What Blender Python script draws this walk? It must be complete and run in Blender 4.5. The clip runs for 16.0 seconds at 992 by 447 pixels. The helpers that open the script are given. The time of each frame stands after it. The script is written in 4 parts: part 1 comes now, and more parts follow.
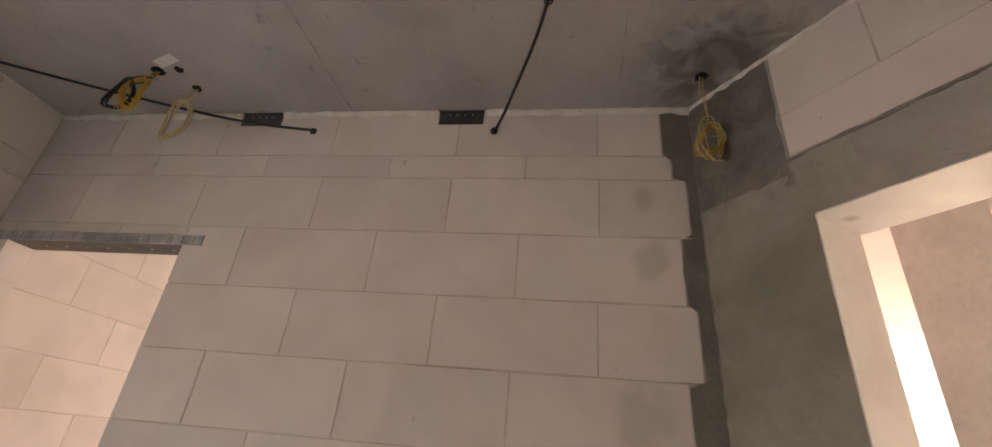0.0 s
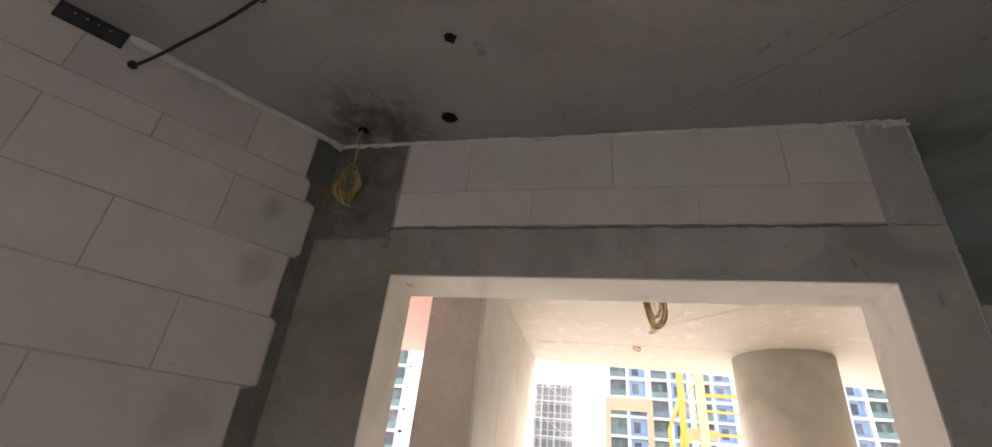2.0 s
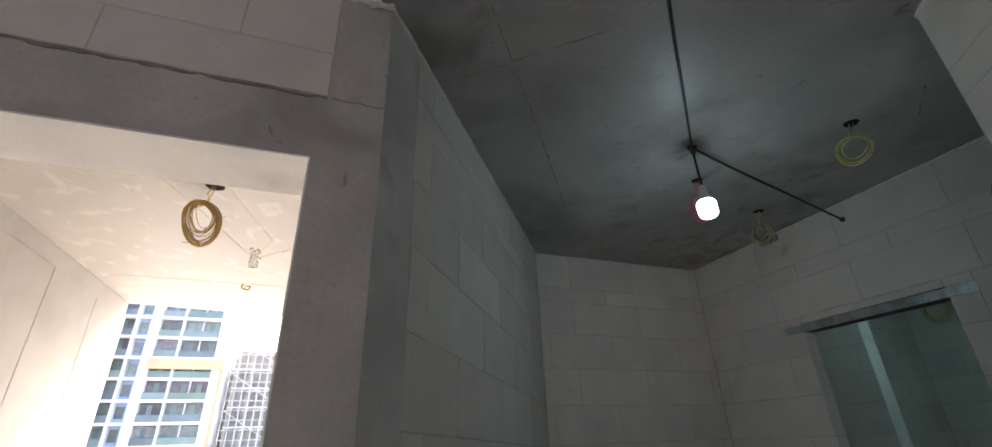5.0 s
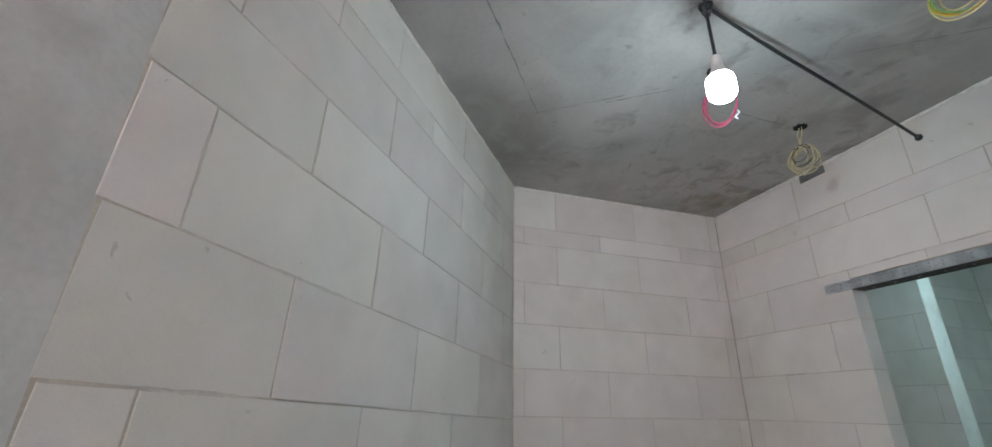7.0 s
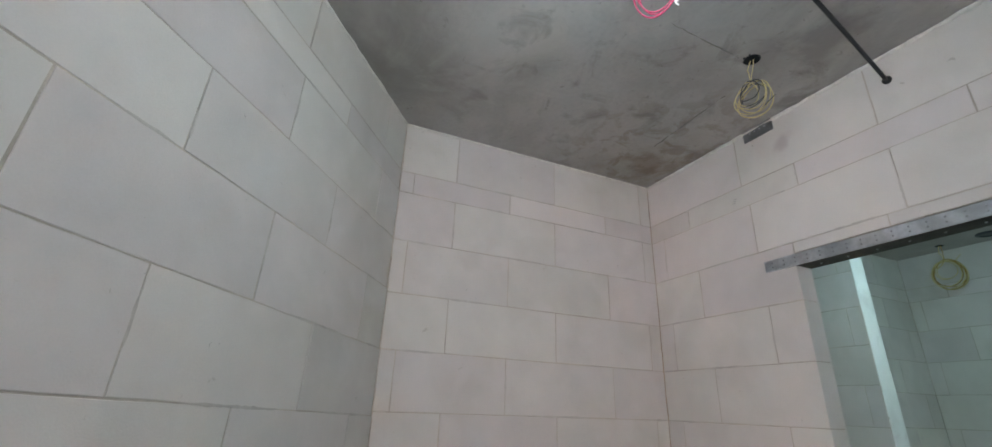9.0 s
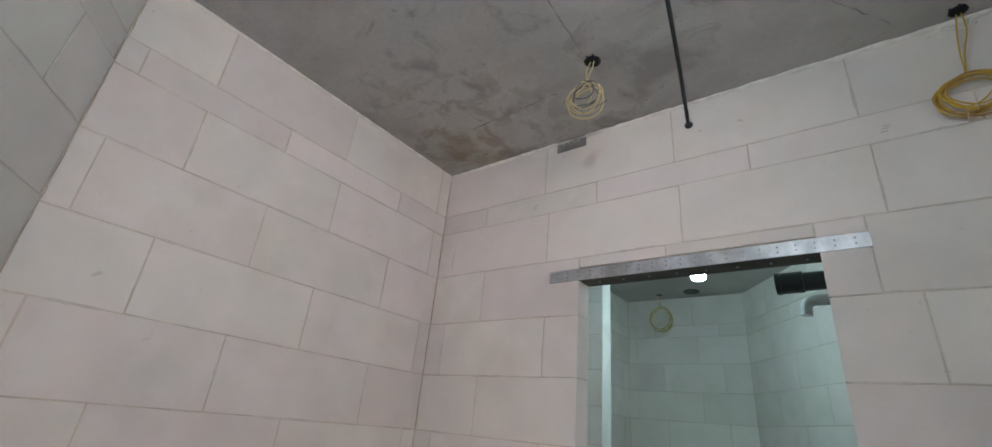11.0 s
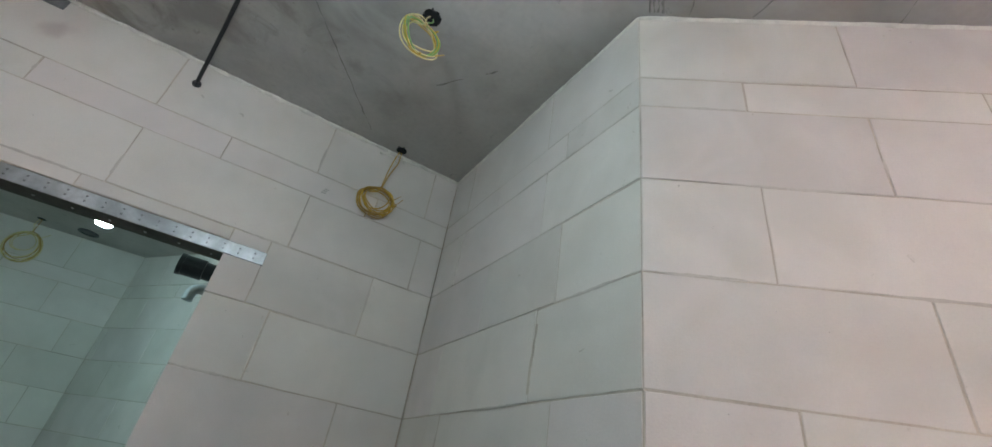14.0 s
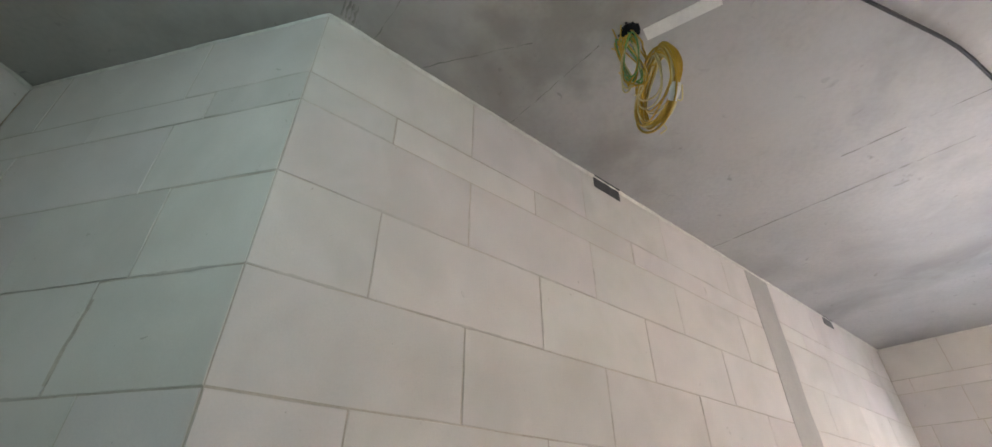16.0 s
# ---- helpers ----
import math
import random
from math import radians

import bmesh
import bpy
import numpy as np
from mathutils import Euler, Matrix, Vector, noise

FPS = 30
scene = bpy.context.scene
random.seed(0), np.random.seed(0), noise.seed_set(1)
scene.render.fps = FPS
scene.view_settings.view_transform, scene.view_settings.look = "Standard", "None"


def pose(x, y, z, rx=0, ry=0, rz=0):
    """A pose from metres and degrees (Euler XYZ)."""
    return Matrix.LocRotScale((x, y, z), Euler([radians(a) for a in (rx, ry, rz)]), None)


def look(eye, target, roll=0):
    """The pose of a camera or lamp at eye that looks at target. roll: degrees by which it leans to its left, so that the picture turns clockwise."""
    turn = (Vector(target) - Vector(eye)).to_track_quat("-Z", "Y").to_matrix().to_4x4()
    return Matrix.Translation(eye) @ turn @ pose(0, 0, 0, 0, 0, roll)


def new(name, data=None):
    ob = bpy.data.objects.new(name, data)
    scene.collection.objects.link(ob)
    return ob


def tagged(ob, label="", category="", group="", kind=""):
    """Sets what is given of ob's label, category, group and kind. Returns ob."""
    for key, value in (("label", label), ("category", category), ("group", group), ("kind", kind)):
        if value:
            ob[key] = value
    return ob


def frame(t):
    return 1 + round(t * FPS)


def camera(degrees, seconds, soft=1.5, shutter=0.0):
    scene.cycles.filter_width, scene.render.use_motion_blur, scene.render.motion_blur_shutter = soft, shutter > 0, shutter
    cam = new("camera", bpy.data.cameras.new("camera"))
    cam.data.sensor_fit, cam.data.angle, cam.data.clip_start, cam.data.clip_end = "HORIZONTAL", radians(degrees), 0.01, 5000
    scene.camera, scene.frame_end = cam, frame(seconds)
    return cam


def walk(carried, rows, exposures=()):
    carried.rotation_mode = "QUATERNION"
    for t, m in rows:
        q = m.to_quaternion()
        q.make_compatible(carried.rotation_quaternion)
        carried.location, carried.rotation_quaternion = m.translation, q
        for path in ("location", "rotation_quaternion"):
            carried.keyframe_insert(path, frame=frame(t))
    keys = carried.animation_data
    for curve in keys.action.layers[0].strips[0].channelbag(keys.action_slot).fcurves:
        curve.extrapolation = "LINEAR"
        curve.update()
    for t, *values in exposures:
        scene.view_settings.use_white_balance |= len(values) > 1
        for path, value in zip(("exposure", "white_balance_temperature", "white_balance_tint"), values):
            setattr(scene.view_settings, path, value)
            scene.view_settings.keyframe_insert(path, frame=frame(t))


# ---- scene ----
cam = camera(93.4, 16.0)
PATH = [
    (0, (0.218, 0.104, 1.412), (1.03, 1.702, 2.298), 5.5),
    (0.5, (0.076, 0.104, 1.432), (1.283, 1.422, 2.331), 4.0),
    (1, (-0.01, 0.074, 1.448), (1.458, 1.101, 2.339), 4.6),
    (1.5, (-0.035, 0.041, 1.46), (1.587, 0.767, 2.378), 5.9),
    (2, (-0.033, -0.059, 1.48), (1.686, 0.351, 2.416), 5.9),
    (2.5, (-0.027, -0.195, 1.475), (1.718, -0.081, 2.444), 3.9),
    (3, (-0.036, -0.37, 1.464), (1.702, -0.471, 2.448), 2.4),
    (3.5, (-0.035, -0.573, 1.456), (1.693, -0.855, 2.422), 1.5),
    (4, (0.028, -0.751, 1.431), (1.717, -1.307, 2.348), -1.3),
    (4.5, (0.23, -0.937, 1.425), (1.907, -1.56, 2.318), -2.1),
    (5, (0.392, -1.124, 1.396), (2.088, -1.756, 2.248), -1.9),
    (7.5, (1.104, -1.906, 1.408), (2.892, -2.429, 2.135), 1.4),
    (8, (1.243, -2.046, 1.408), (3.015, -2.622, 2.135), 1.3),
    (10.5, (1.768, -2.483, 1.404), (3.17, -3.681, 2.179), 5.1),
    (11, (1.83, -2.523, 1.413), (2.985, -3.946, 2.214), 5.7),
    (11.5, (1.801, -2.565, 1.411), (2.644, -4.181, 2.232), 6.4),
    (12, (1.76, -2.564, 1.396), (2.288, -4.284, 2.268), 8.2),
    (12.5, (1.753, -2.538, 1.4), (1.937, -4.306, 2.316), 7.7),
    (13, (1.747, -2.504, 1.412), (1.638, -4.271, 2.343), 6.1),
    (13.5, (1.751, -2.456, 1.401), (1.295, -4.145, 2.37), 7.6),
    (14, (1.744, -2.389, 1.396), (0.973, -3.926, 2.419), 10.0),
    (14.5, (1.747, -2.385, 1.418), (0.656, -3.671, 2.493), 7.1),
    (15, (1.758, -2.361, 1.422), (0.426, -3.359, 2.531), 4.5),
    (15.5, (1.757, -2.334, 1.416), (0.265, -3.049, 2.539), 1.9),
    (16, (1.74, -2.319, 1.405), (0.131, -2.743, 2.515), 0.1),
]
EXPOSURES = [
    (0.0, 3.65, 9600, 23), (0.6, 3.22, 9000, 22), (1.2, 2.86, 8100, 16), (2.0, 2.92, 7900, 13), (3.0, 3.14, 7800, 14), (4.0, 3.12, 7500, 14), (4.5, 3.2, 7400, 14), (5.0, 3.25, 7250, 14),
    (7.4, 5.25, 7350, 23), (8.2, 5.22, 7350, 23), (10.5, 5.25, 7700, 28), (12.0, 5.43, 7550, 26), (13.0, 5.43, 7550, 25), (13.5, 5.3, 7550, 23), (14.0, 5.1, 7500, 21), (15.0, 4.98, 7450, 16), (15.5, 4.96, 7500, 15), (16.0, 4.72, 7550, 13),
]
walk(cam, [(t, look(e, a, r)) for t, e, a, r in PATH], EXPOSURES)
# ---- world and light ----
world = bpy.data.worlds.new("sky")
scene.world = world
world.use_nodes = True
wn = world.node_tree.nodes
sky = wn.new("ShaderNodeTexSky")
sky.sky_type = "NISHITA"
sky.sun_disc = False
sky.sun_elevation = radians(50)
sky.sun_rotation = radians(107)
sky.air_density, sky.dust_density, sky.ozone_density = 1.0, 5.0, 1.0
wn["Background"].inputs[1].default_value = 0.15
world.node_tree.links.new(sky.outputs[0], wn["Background"].inputs[0])

sun = new("sun", bpy.data.lights.new("sun", "SUN"))
sun.data.energy = 0.5
sun.data.angle = radians(10)
sun.data.color = (1.0, 0.975, 0.94)
sun.matrix_world = look((20, -6, 25), (0, 0, 0))

BULB = 0.145
BATH = 0.16

# ---- materials ----
def mat(name, base, rough=0.8, spread=0.15, scale=6.0, fine=60.0, bump=0.15, metal=0.0, rnd=0.0, stain=None, stain_at=(0.5, 0.7), stain_scale=1.2, gloss_var=0.0):
    m = bpy.data.materials.new(name)
    m.use_nodes = True
    nt = m.node_tree
    n, l = nt.nodes, nt.links
    b = n["Principled BSDF"]
    tc = n.new("ShaderNodeTexCoord")
    geo = n.new("ShaderNodeNewGeometry")
    big = n.new("ShaderNodeTexNoise")
    big.inputs["Scale"].default_value, big.inputs["Detail"].default_value = scale, 5
    l.new(geo.outputs["Position"], big.inputs["Vector"])
    small = n.new("ShaderNodeTexNoise")
    small.inputs["Scale"].default_value, small.inputs["Detail"].default_value = fine, 4
    l.new(geo.outputs["Position"], small.inputs["Vector"])
    ramp = n.new("ShaderNodeValToRGB")
    e = ramp.color_ramp.elements
    e[0].position, e[1].position = 0.3, 0.7
    e[0].color = [c * (1 - spread) for c in base] + [1]
    e[1].color = [min(1, c * (1 + spread)) for c in base] + [1]
    l.new(big.outputs[0], ramp.inputs[0])
    mix = n.new("ShaderNodeMix")
    mix.data_type, mix.blend_type = "RGBA", "MULTIPLY"
    mix.inputs[0].default_value = min(1.0, spread * 3)
    r2 = n.new("ShaderNodeValToRGB")
    r2.color_ramp.elements[0].position, r2.color_ramp.elements[1].position = 0.3, 0.6
    r2.color_ramp.elements[0].color = (0.75, 0.75, 0.75, 1)
    l.new(small.outputs[0], r2.inputs[0])
    l.new(ramp.outputs[0], mix.inputs[6])
    l.new(r2.outputs[0], mix.inputs[7])
    out = mix.outputs[2]
    if stain:
        sn = n.new("ShaderNodeTexNoise")
        sn.inputs["Scale"].default_value, sn.inputs["Detail"].default_value, sn.inputs["Distortion"].default_value = stain_scale, 6, 0.6
        l.new(geo.outputs["Position"], sn.inputs["Vector"])
        sr = n.new("ShaderNodeMapRange")
        sr.inputs[1].default_value, sr.inputs[2].default_value = stain_at
        l.new(sn.outputs[0], sr.inputs[0])
        sm = n.new("ShaderNodeMix")
        sm.data_type = "RGBA"
        l.new(sr.outputs[0], sm.inputs[0])
        l.new(out, sm.inputs[6])
        sm.inputs[7].default_value = (*stain, 1)
        out = sm.outputs[2]
    if rnd:
        oi = n.new("ShaderNodeObjectInfo")
        mr = n.new("ShaderNodeMapRange")
        mr.inputs[3].default_value, mr.inputs[4].default_value = 1 - rnd, 1 + rnd
        l.new(oi.outputs["Random"], mr.inputs[0])
        hs = n.new("ShaderNodeHueSaturation")
        l.new(out, hs.inputs["Color"])
        l.new(mr.outputs[0], hs.inputs["Value"])
        wn2 = n.new("ShaderNodeTexWhiteNoise")
        wn2.noise_dimensions = "1D"
        l.new(oi.outputs["Random"], wn2.inputs["W"])
        tint = n.new("ShaderNodeMapRange")
        tint.inputs[3].default_value, tint.inputs[4].default_value = 0.5 - rnd * 0.5, 0.5 + rnd * 0.35
        l.new(wn2.outputs["Value"], tint.inputs[0])
        l.new(tint.outputs[0], hs.inputs["Hue"])
        out = hs.outputs[0]
    l.new(out, b.inputs["Base Color"])
    b.inputs["Roughness"].default_value = rough
    b.inputs["Metallic"].default_value = metal
    if gloss_var:
        gr = n.new("ShaderNodeMapRange")
        gr.inputs[3].default_value, gr.inputs[4].default_value = rough - gloss_var, rough + gloss_var
        l.new(big.outputs[0], gr.inputs[0])
        l.new(gr.outputs[0], b.inputs["Roughness"])
    if bump:
        bp = n.new("ShaderNodeBump")
        bp.inputs["Strength"].default_value, bp.inputs["Distance"].default_value = bump, 0.004
        l.new(small.outputs[0], bp.inputs["Height"])
        l.new(bp.outputs[0], b.inputs["Normal"])
    return m


def specks(m, scale, lo, hi, colour, k):
    """Small marks of another colour scattered over a surface."""
    nt = m.node_tree
    n, l = nt.nodes, nt.links
    b = n["Principled BSDF"]
    src = b.inputs["Base Color"].links[0].from_socket
    geo = n.new("ShaderNodeNewGeometry")
    no = n.new("ShaderNodeTexNoise")
    no.inputs["Scale"].default_value, no.inputs["Detail"].default_value, no.inputs["Distortion"].default_value = scale, 3, 0.8
    l.new(geo.outputs["Position"], no.inputs["Vector"])
    mr = n.new("ShaderNodeMapRange")
    mr.inputs[1].default_value, mr.inputs[2].default_value, mr.inputs[4].default_value = lo, hi, k
    l.new(no.outputs[0], mr.inputs[0])
    mx = n.new("ShaderNodeMix")
    mx.data_type = "RGBA"
    l.new(mr.outputs[0], mx.inputs[0])
    l.new(src, mx.inputs[6])
    mx.inputs[7].default_value = (*colour, 1)
    l.new(mx.outputs[2], b.inputs["Base Color"])


def mottle(m, centre, near, far, scale, lo, hi, colour, k):
    """Blotches of another colour over one stretch of a surface, thinning out round it."""
    nt = m.node_tree
    n, l = nt.nodes, nt.links
    b = n["Principled BSDF"]
    src = b.inputs["Base Color"].links[0].from_socket
    geo = n.new("ShaderNodeNewGeometry")
    no = n.new("ShaderNodeTexNoise")
    no.inputs["Scale"].default_value, no.inputs["Detail"].default_value, no.inputs["Roughness"].default_value, no.inputs["Distortion"].default_value = scale, 6, 0.6, 0.7
    l.new(geo.outputs["Position"], no.inputs["Vector"])
    mr = n.new("ShaderNodeMapRange")
    mr.inputs[1].default_value, mr.inputs[2].default_value, mr.inputs[4].default_value = lo, hi, k
    l.new(no.outputs[0], mr.inputs[0])
    d = n.new("ShaderNodeVectorMath")
    d.operation = "DISTANCE"
    l.new(geo.outputs["Position"], d.inputs[0])
    d.inputs[1].default_value = centre
    fr = n.new("ShaderNodeMapRange")
    fr.interpolation_type = "SMOOTHSTEP"
    fr.inputs[1].default_value, fr.inputs[2].default_value, fr.inputs[3].default_value, fr.inputs[4].default_value = near, far, 1.0, 0.0
    l.new(d.outputs["Value"], fr.inputs[0])
    mu = n.new("ShaderNodeMath")
    mu.operation = "MULTIPLY"
    l.new(mr.outputs[0], mu.inputs[0])
    l.new(fr.outputs[0], mu.inputs[1])
    mx = n.new("ShaderNodeMix")
    mx.data_type = "RGBA"
    l.new(mu.outputs[0], mx.inputs[0])
    l.new(src, mx.inputs[6])
    mx.inputs[7].default_value = (*colour, 1)
    l.new(mx.outputs[2], b.inputs["Base Color"])


def glow(name, color, strength):
    m = bpy.data.materials.new(name)
    m.use_nodes = True
    b = m.node_tree.nodes["Principled BSDF"]
    b.inputs["Base Color"].default_value = (0.9, 0.9, 0.9, 1)
    b.inputs["Emission Color"].default_value = (*color, 1)
    b.inputs["Emission Strength"].default_value = strength
    return m


def spots(m, marks):
    """Stains and other patches with a soft ragged outline: (centre, radius, colour, strength)."""
    nt = m.node_tree
    n, l = nt.nodes, nt.links
    b = n["Principled BSDF"]
    geo = n.new("ShaderNodeNewGeometry")
    no = n.new("ShaderNodeTexNoise")
    no.inputs["Scale"].default_value, no.inputs["Detail"].default_value = 7, 6
    l.new(geo.outputs["Position"], no.inputs["Vector"])
    for c, r, colour, k in marks:
        src = b.inputs["Base Color"].links[0].from_socket
        d = n.new("ShaderNodeVectorMath")
        d.operation = "DISTANCE"
        l.new(geo.outputs["Position"], d.inputs[0])
        d.inputs[1].default_value = c
        ad = n.new("ShaderNodeMath")
        ad.operation = "MULTIPLY_ADD"
        l.new(no.outputs[0], ad.inputs[0])
        ad.inputs[1].default_value = r * 2.4
        l.new(d.outputs["Value"], ad.inputs[2])
        mr = n.new("ShaderNodeMapRange")
        mr.interpolation_type = "SMOOTHSTEP"
        mr.inputs[1].default_value, mr.inputs[2].default_value, mr.inputs[3].default_value, mr.inputs[4].default_value = r * 1.45, r * 2.25, k, 0.0
        l.new(ad.outputs[0], mr.inputs[0])
        mx = n.new("ShaderNodeMix")
        mx.data_type = "RGBA"
        l.new(mr.outputs[0], mx.inputs[0])
        l.new(src, mx.inputs[6])
        mx.inputs[7].default_value = (*colour, 1)
        l.new(mx.outputs[2], b.inputs["Base Color"])


M_BLOCK = mat("aerated_block", (0.66, 0.62, 0.58), 0.9, 0.05, 5, 220, 0.10, rnd=0.06, stain=(0.58, 0.545, 0.5), stain_at=(0.52, 0.75), stain_scale=2.2)
M_CORNER = mat("brown_joint", (0.40, 0.30, 0.21), 0.9, 0.3, 9, 80, 0.3)
M_MORTAR = mat("joint_mortar", (0.53, 0.47, 0.40), 0.95, 0.2, 7, 120, 0.3)
M_SMEAR = mat("wiped_mortar", (0.54, 0.50, 0.455), 0.95, 0.12, 11, 120, 0.3)
M_CEIL = mat("slab_concrete", (0.405, 0.39, 0.368), 0.46, 0.11, 2.3, 45, 0.10, stain=(0.255, 0.243, 0.222), stain_at=(0.48, 0.70), stain_scale=1.1, gloss_var=0.12)
M_SEAM = mat("formwork_seam", (0.22, 0.21, 0.195), 0.8, 0.2, 12, 60, 0.1)
M_ZINC = mat("dull_zinc", (0.28, 0.285, 0.29), 0.45, 0.15, 15, 70, 0.1, metal=0.7)
M_CONC = mat("frame_concrete", (0.46, 0.44, 0.415), 0.85, 0.14, 3.5, 60, 0.25, stain=(0.32, 0.305, 0.285), stain_at=(0.5, 0.7), stain_scale=2.5)
# Frame concrete made paler: the light on the end column's face is in this colour.
M_ENDCOL = mat("lit_column_concrete", (0.56, 0.55, 0.53), 0.85, 0.10, 4, 60, 0.25, stain=(0.40, 0.39, 0.37), stain_at=(0.5, 0.7), stain_scale=3)
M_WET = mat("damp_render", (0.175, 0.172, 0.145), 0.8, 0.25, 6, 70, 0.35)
M_DAMP = mat("damp_cement", (0.19, 0.178, 0.156), 0.8, 0.22, 5, 60, 0.3)
M_PLASTER = mat("white_plaster", (0.82, 0.805, 0.77), 0.85, 0.05, 3, 90, 0.15, stain=(0.62, 0.59, 0.55), stain_at=(0.56, 0.75), stain_scale=2.0)
M_SOFFIT = mat("balcony_skim", (0.56, 0.54, 0.50), 0.5, 0.06, 2.5, 70, 0.3, stain=(0.54, 0.505, 0.45), stain_at=(0.5, 0.72), stain_scale=1.6, gloss_var=0.25)
M_PANEL = mat("partition_board", (0.54, 0.53, 0.505), 0.8, 0.06, 3, 90, 0.15, stain=(0.47, 0.455, 0.42), stain_at=(0.52, 0.75), stain_scale=2.0)
M_BALC = mat("balcony_screed", (0.43, 0.42, 0.405), 0.9, 0.12, 2, 50, 0.3)
M_PINK = mat("pink_soffit", (0.66, 0.42, 0.40), 0.85, 0.06, 3, 60, 0.2, stain=(0.55, 0.34, 0.32), stain_at=(0.55, 0.7), stain_scale=4)
M_PILLAR = mat("pillar_concrete", (0.64, 0.61, 0.57), 0.8, 0.12, 2.5, 50, 0.2, stain=(0.44, 0.42, 0.39), stain_at=(0.5, 0.75), stain_scale=1.6)
M_ROUND = mat("pale_column_render", (0.66, 0.63, 0.59), 0.8, 0.10, 2.5, 50, 0.2, stain=(0.50, 0.47, 0.43), stain_at=(0.5, 0.72), stain_scale=2.0)
M_BEAM = mat("pale_orange_steel", (0.72, 0.52, 0.30), 0.5, 0.08, 1, 10, 0.0)
M_CHASE = mat("chase_cement", (0.43, 0.41, 0.38), 0.85, 0.08, 5, 60, 0.2)
M_SEAL = mat("foam_sealant", (0.72, 0.70, 0.64), 0.9, 0.12, 20, 90, 0.4)
M_FLOOR = mat("floor_screed", (0.38, 0.36, 0.33), 0.9, 0.15, 2, 50, 0.3)
M_BLACK = mat("black_rubber", (0.018, 0.018, 0.02), 0.5, 0.2, 20, 100, 0.1)
M_VOID = mat("hole_shade_black", (0.004, 0.004, 0.005), 0.95, 0.2, 20, 100, 0.0)
M_PLATE = mat("dark_steel", (0.10, 0.10, 0.105), 0.45, 0.2, 12, 80, 0.1, metal=0.7)
M_GALV = mat("galvanised_steel", (0.52, 0.54, 0.56), 0.46, 0.18, 18, 70, 0.1, metal=0.75, gloss_var=0.1, stain=(0.27, 0.275, 0.28), stain_at=(0.45, 0.7), stain_scale=5.0)
# Darkened steel: carries the shadow band under the lintel face.
M_UNDERSIDE = mat("shaded_steel_underside", (0.10, 0.085, 0.07), 0.7, 0.3, 12, 60, 0.2, metal=0.3)
M_ELBOW = mat("bright_grey_pipe", (0.5, 0.51, 0.52), 0.3, 0.1, 18, 70, 0.1, metal=0.15)
M_YELLOW = mat("yellow_wire", (0.56, 0.34, 0.04), 0.4, 0.1, 15, 60, 0.0)
M_BRONZE = mat("bronze_wire", (0.42, 0.25, 0.06), 0.4, 0.1, 15, 60, 0.0)
M_CREAM = mat("cream_wire", (0.62, 0.52, 0.26), 0.45, 0.1, 15, 60, 0.0)
M_GREEN = mat("green_wire", (0.16, 0.36, 0.10), 0.4, 0.1, 15, 60, 0.0)
M_RED = mat("red_wire", (0.44, 0.045, 0.10), 0.4, 0.1, 15, 60, 0.0)
M_TAPE = mat("white_tape", (0.72, 0.71, 0.67), 0.7, 0.06, 20, 80, 0.1)
M_SOCKET = mat("white_plastic", (0.5, 0.48, 0.48), 0.35, 0.03, 10, 60, 0.0)
M_BULB = glow("lit_bulb", (0.58, 0.86, 1.0), 4.0)
M_LAMP = glow("lit_teal_bulb", (0.46, 0.88, 1.0), 5.4)
M_PIPE = mat("black_pipe", (0.02, 0.022, 0.026), 0.3, 0.2, 10, 80, 0.05)
M_FACADE = mat("facade_white", (0.74, 0.74, 0.74), 0.8, 0.04, 0.3, 4, 0.0)
M_OCHRE = mat("facade_ochre", (0.58, 0.43, 0.28), 0.8, 0.05, 0.4, 4, 0.0)
M_BLUE = mat("facade_blue", (0.31, 0.43, 0.63), 0.6, 0.08, 0.3, 3, 0.0)
M_GLASS = mat("window_glass", (0.16, 0.18, 0.20), 0.35, 0.35, 0.25, 2, 0.0, rnd=0.4)
M_RAIL = mat("balcony_glass", (0.17, 0.25, 0.25), 0.35, 0.12, 0.4, 3, 0.0, rnd=0.2)
M_SHELL = mat("raw_building", (0.40, 0.39, 0.375), 0.9, 0.12, 0.4, 4, 0.0)
M_SCAF = mat("scaffold_steel", (0.72, 0.71, 0.70), 0.5, 0.1, 1, 8, 0.0, metal=0.5)
M_CRANE = mat("crane_yellow", (0.72, 0.44, 0.07), 0.45, 0.08, 1, 10, 0.0)
M_GROUND = mat("site_ground", (0.38, 0.365, 0.34), 0.95, 0.15, 0.05, 1.5, 0.0)
M_STEEL = mat("grey_painted_steel", (0.34, 0.35, 0.37), 0.5, 0.06, 2, 20, 0.0)
M_MAROON = mat("maroon_slat", (0.07, 0.04, 0.05), 0.6, 0.1, 3, 20, 0.0)

specks(M_CEIL, 3.2, 0.53, 0.70, (0.42, 0.41, 0.39), 0.45)
specks(M_CEIL, 14.0, 0.68, 0.75, (0.15, 0.145, 0.13), 0.5)
specks(M_CONC, 6.0, 0.60, 0.70, (0.33, 0.31, 0.29), 0.5)
specks(M_CONC, 12.0, 0.68, 0.74, (0.10, 0.095, 0.085), 0.6)
specks(M_PLASTER, 5.0, 0.60, 0.70, (0.66, 0.62, 0.57), 0.45)
specks(M_PLASTER, 30.0, 0.73, 0.76, (0.38, 0.34, 0.30), 0.5)
spots(M_PLASTER, [((3.06, 0.27, 2.67), 0.09, (0.62, 0.42, 0.10), 0.75), ((1.70, 0.70, 2.14), 0.03, (0.3, 0.28, 0.25), 0.6)])
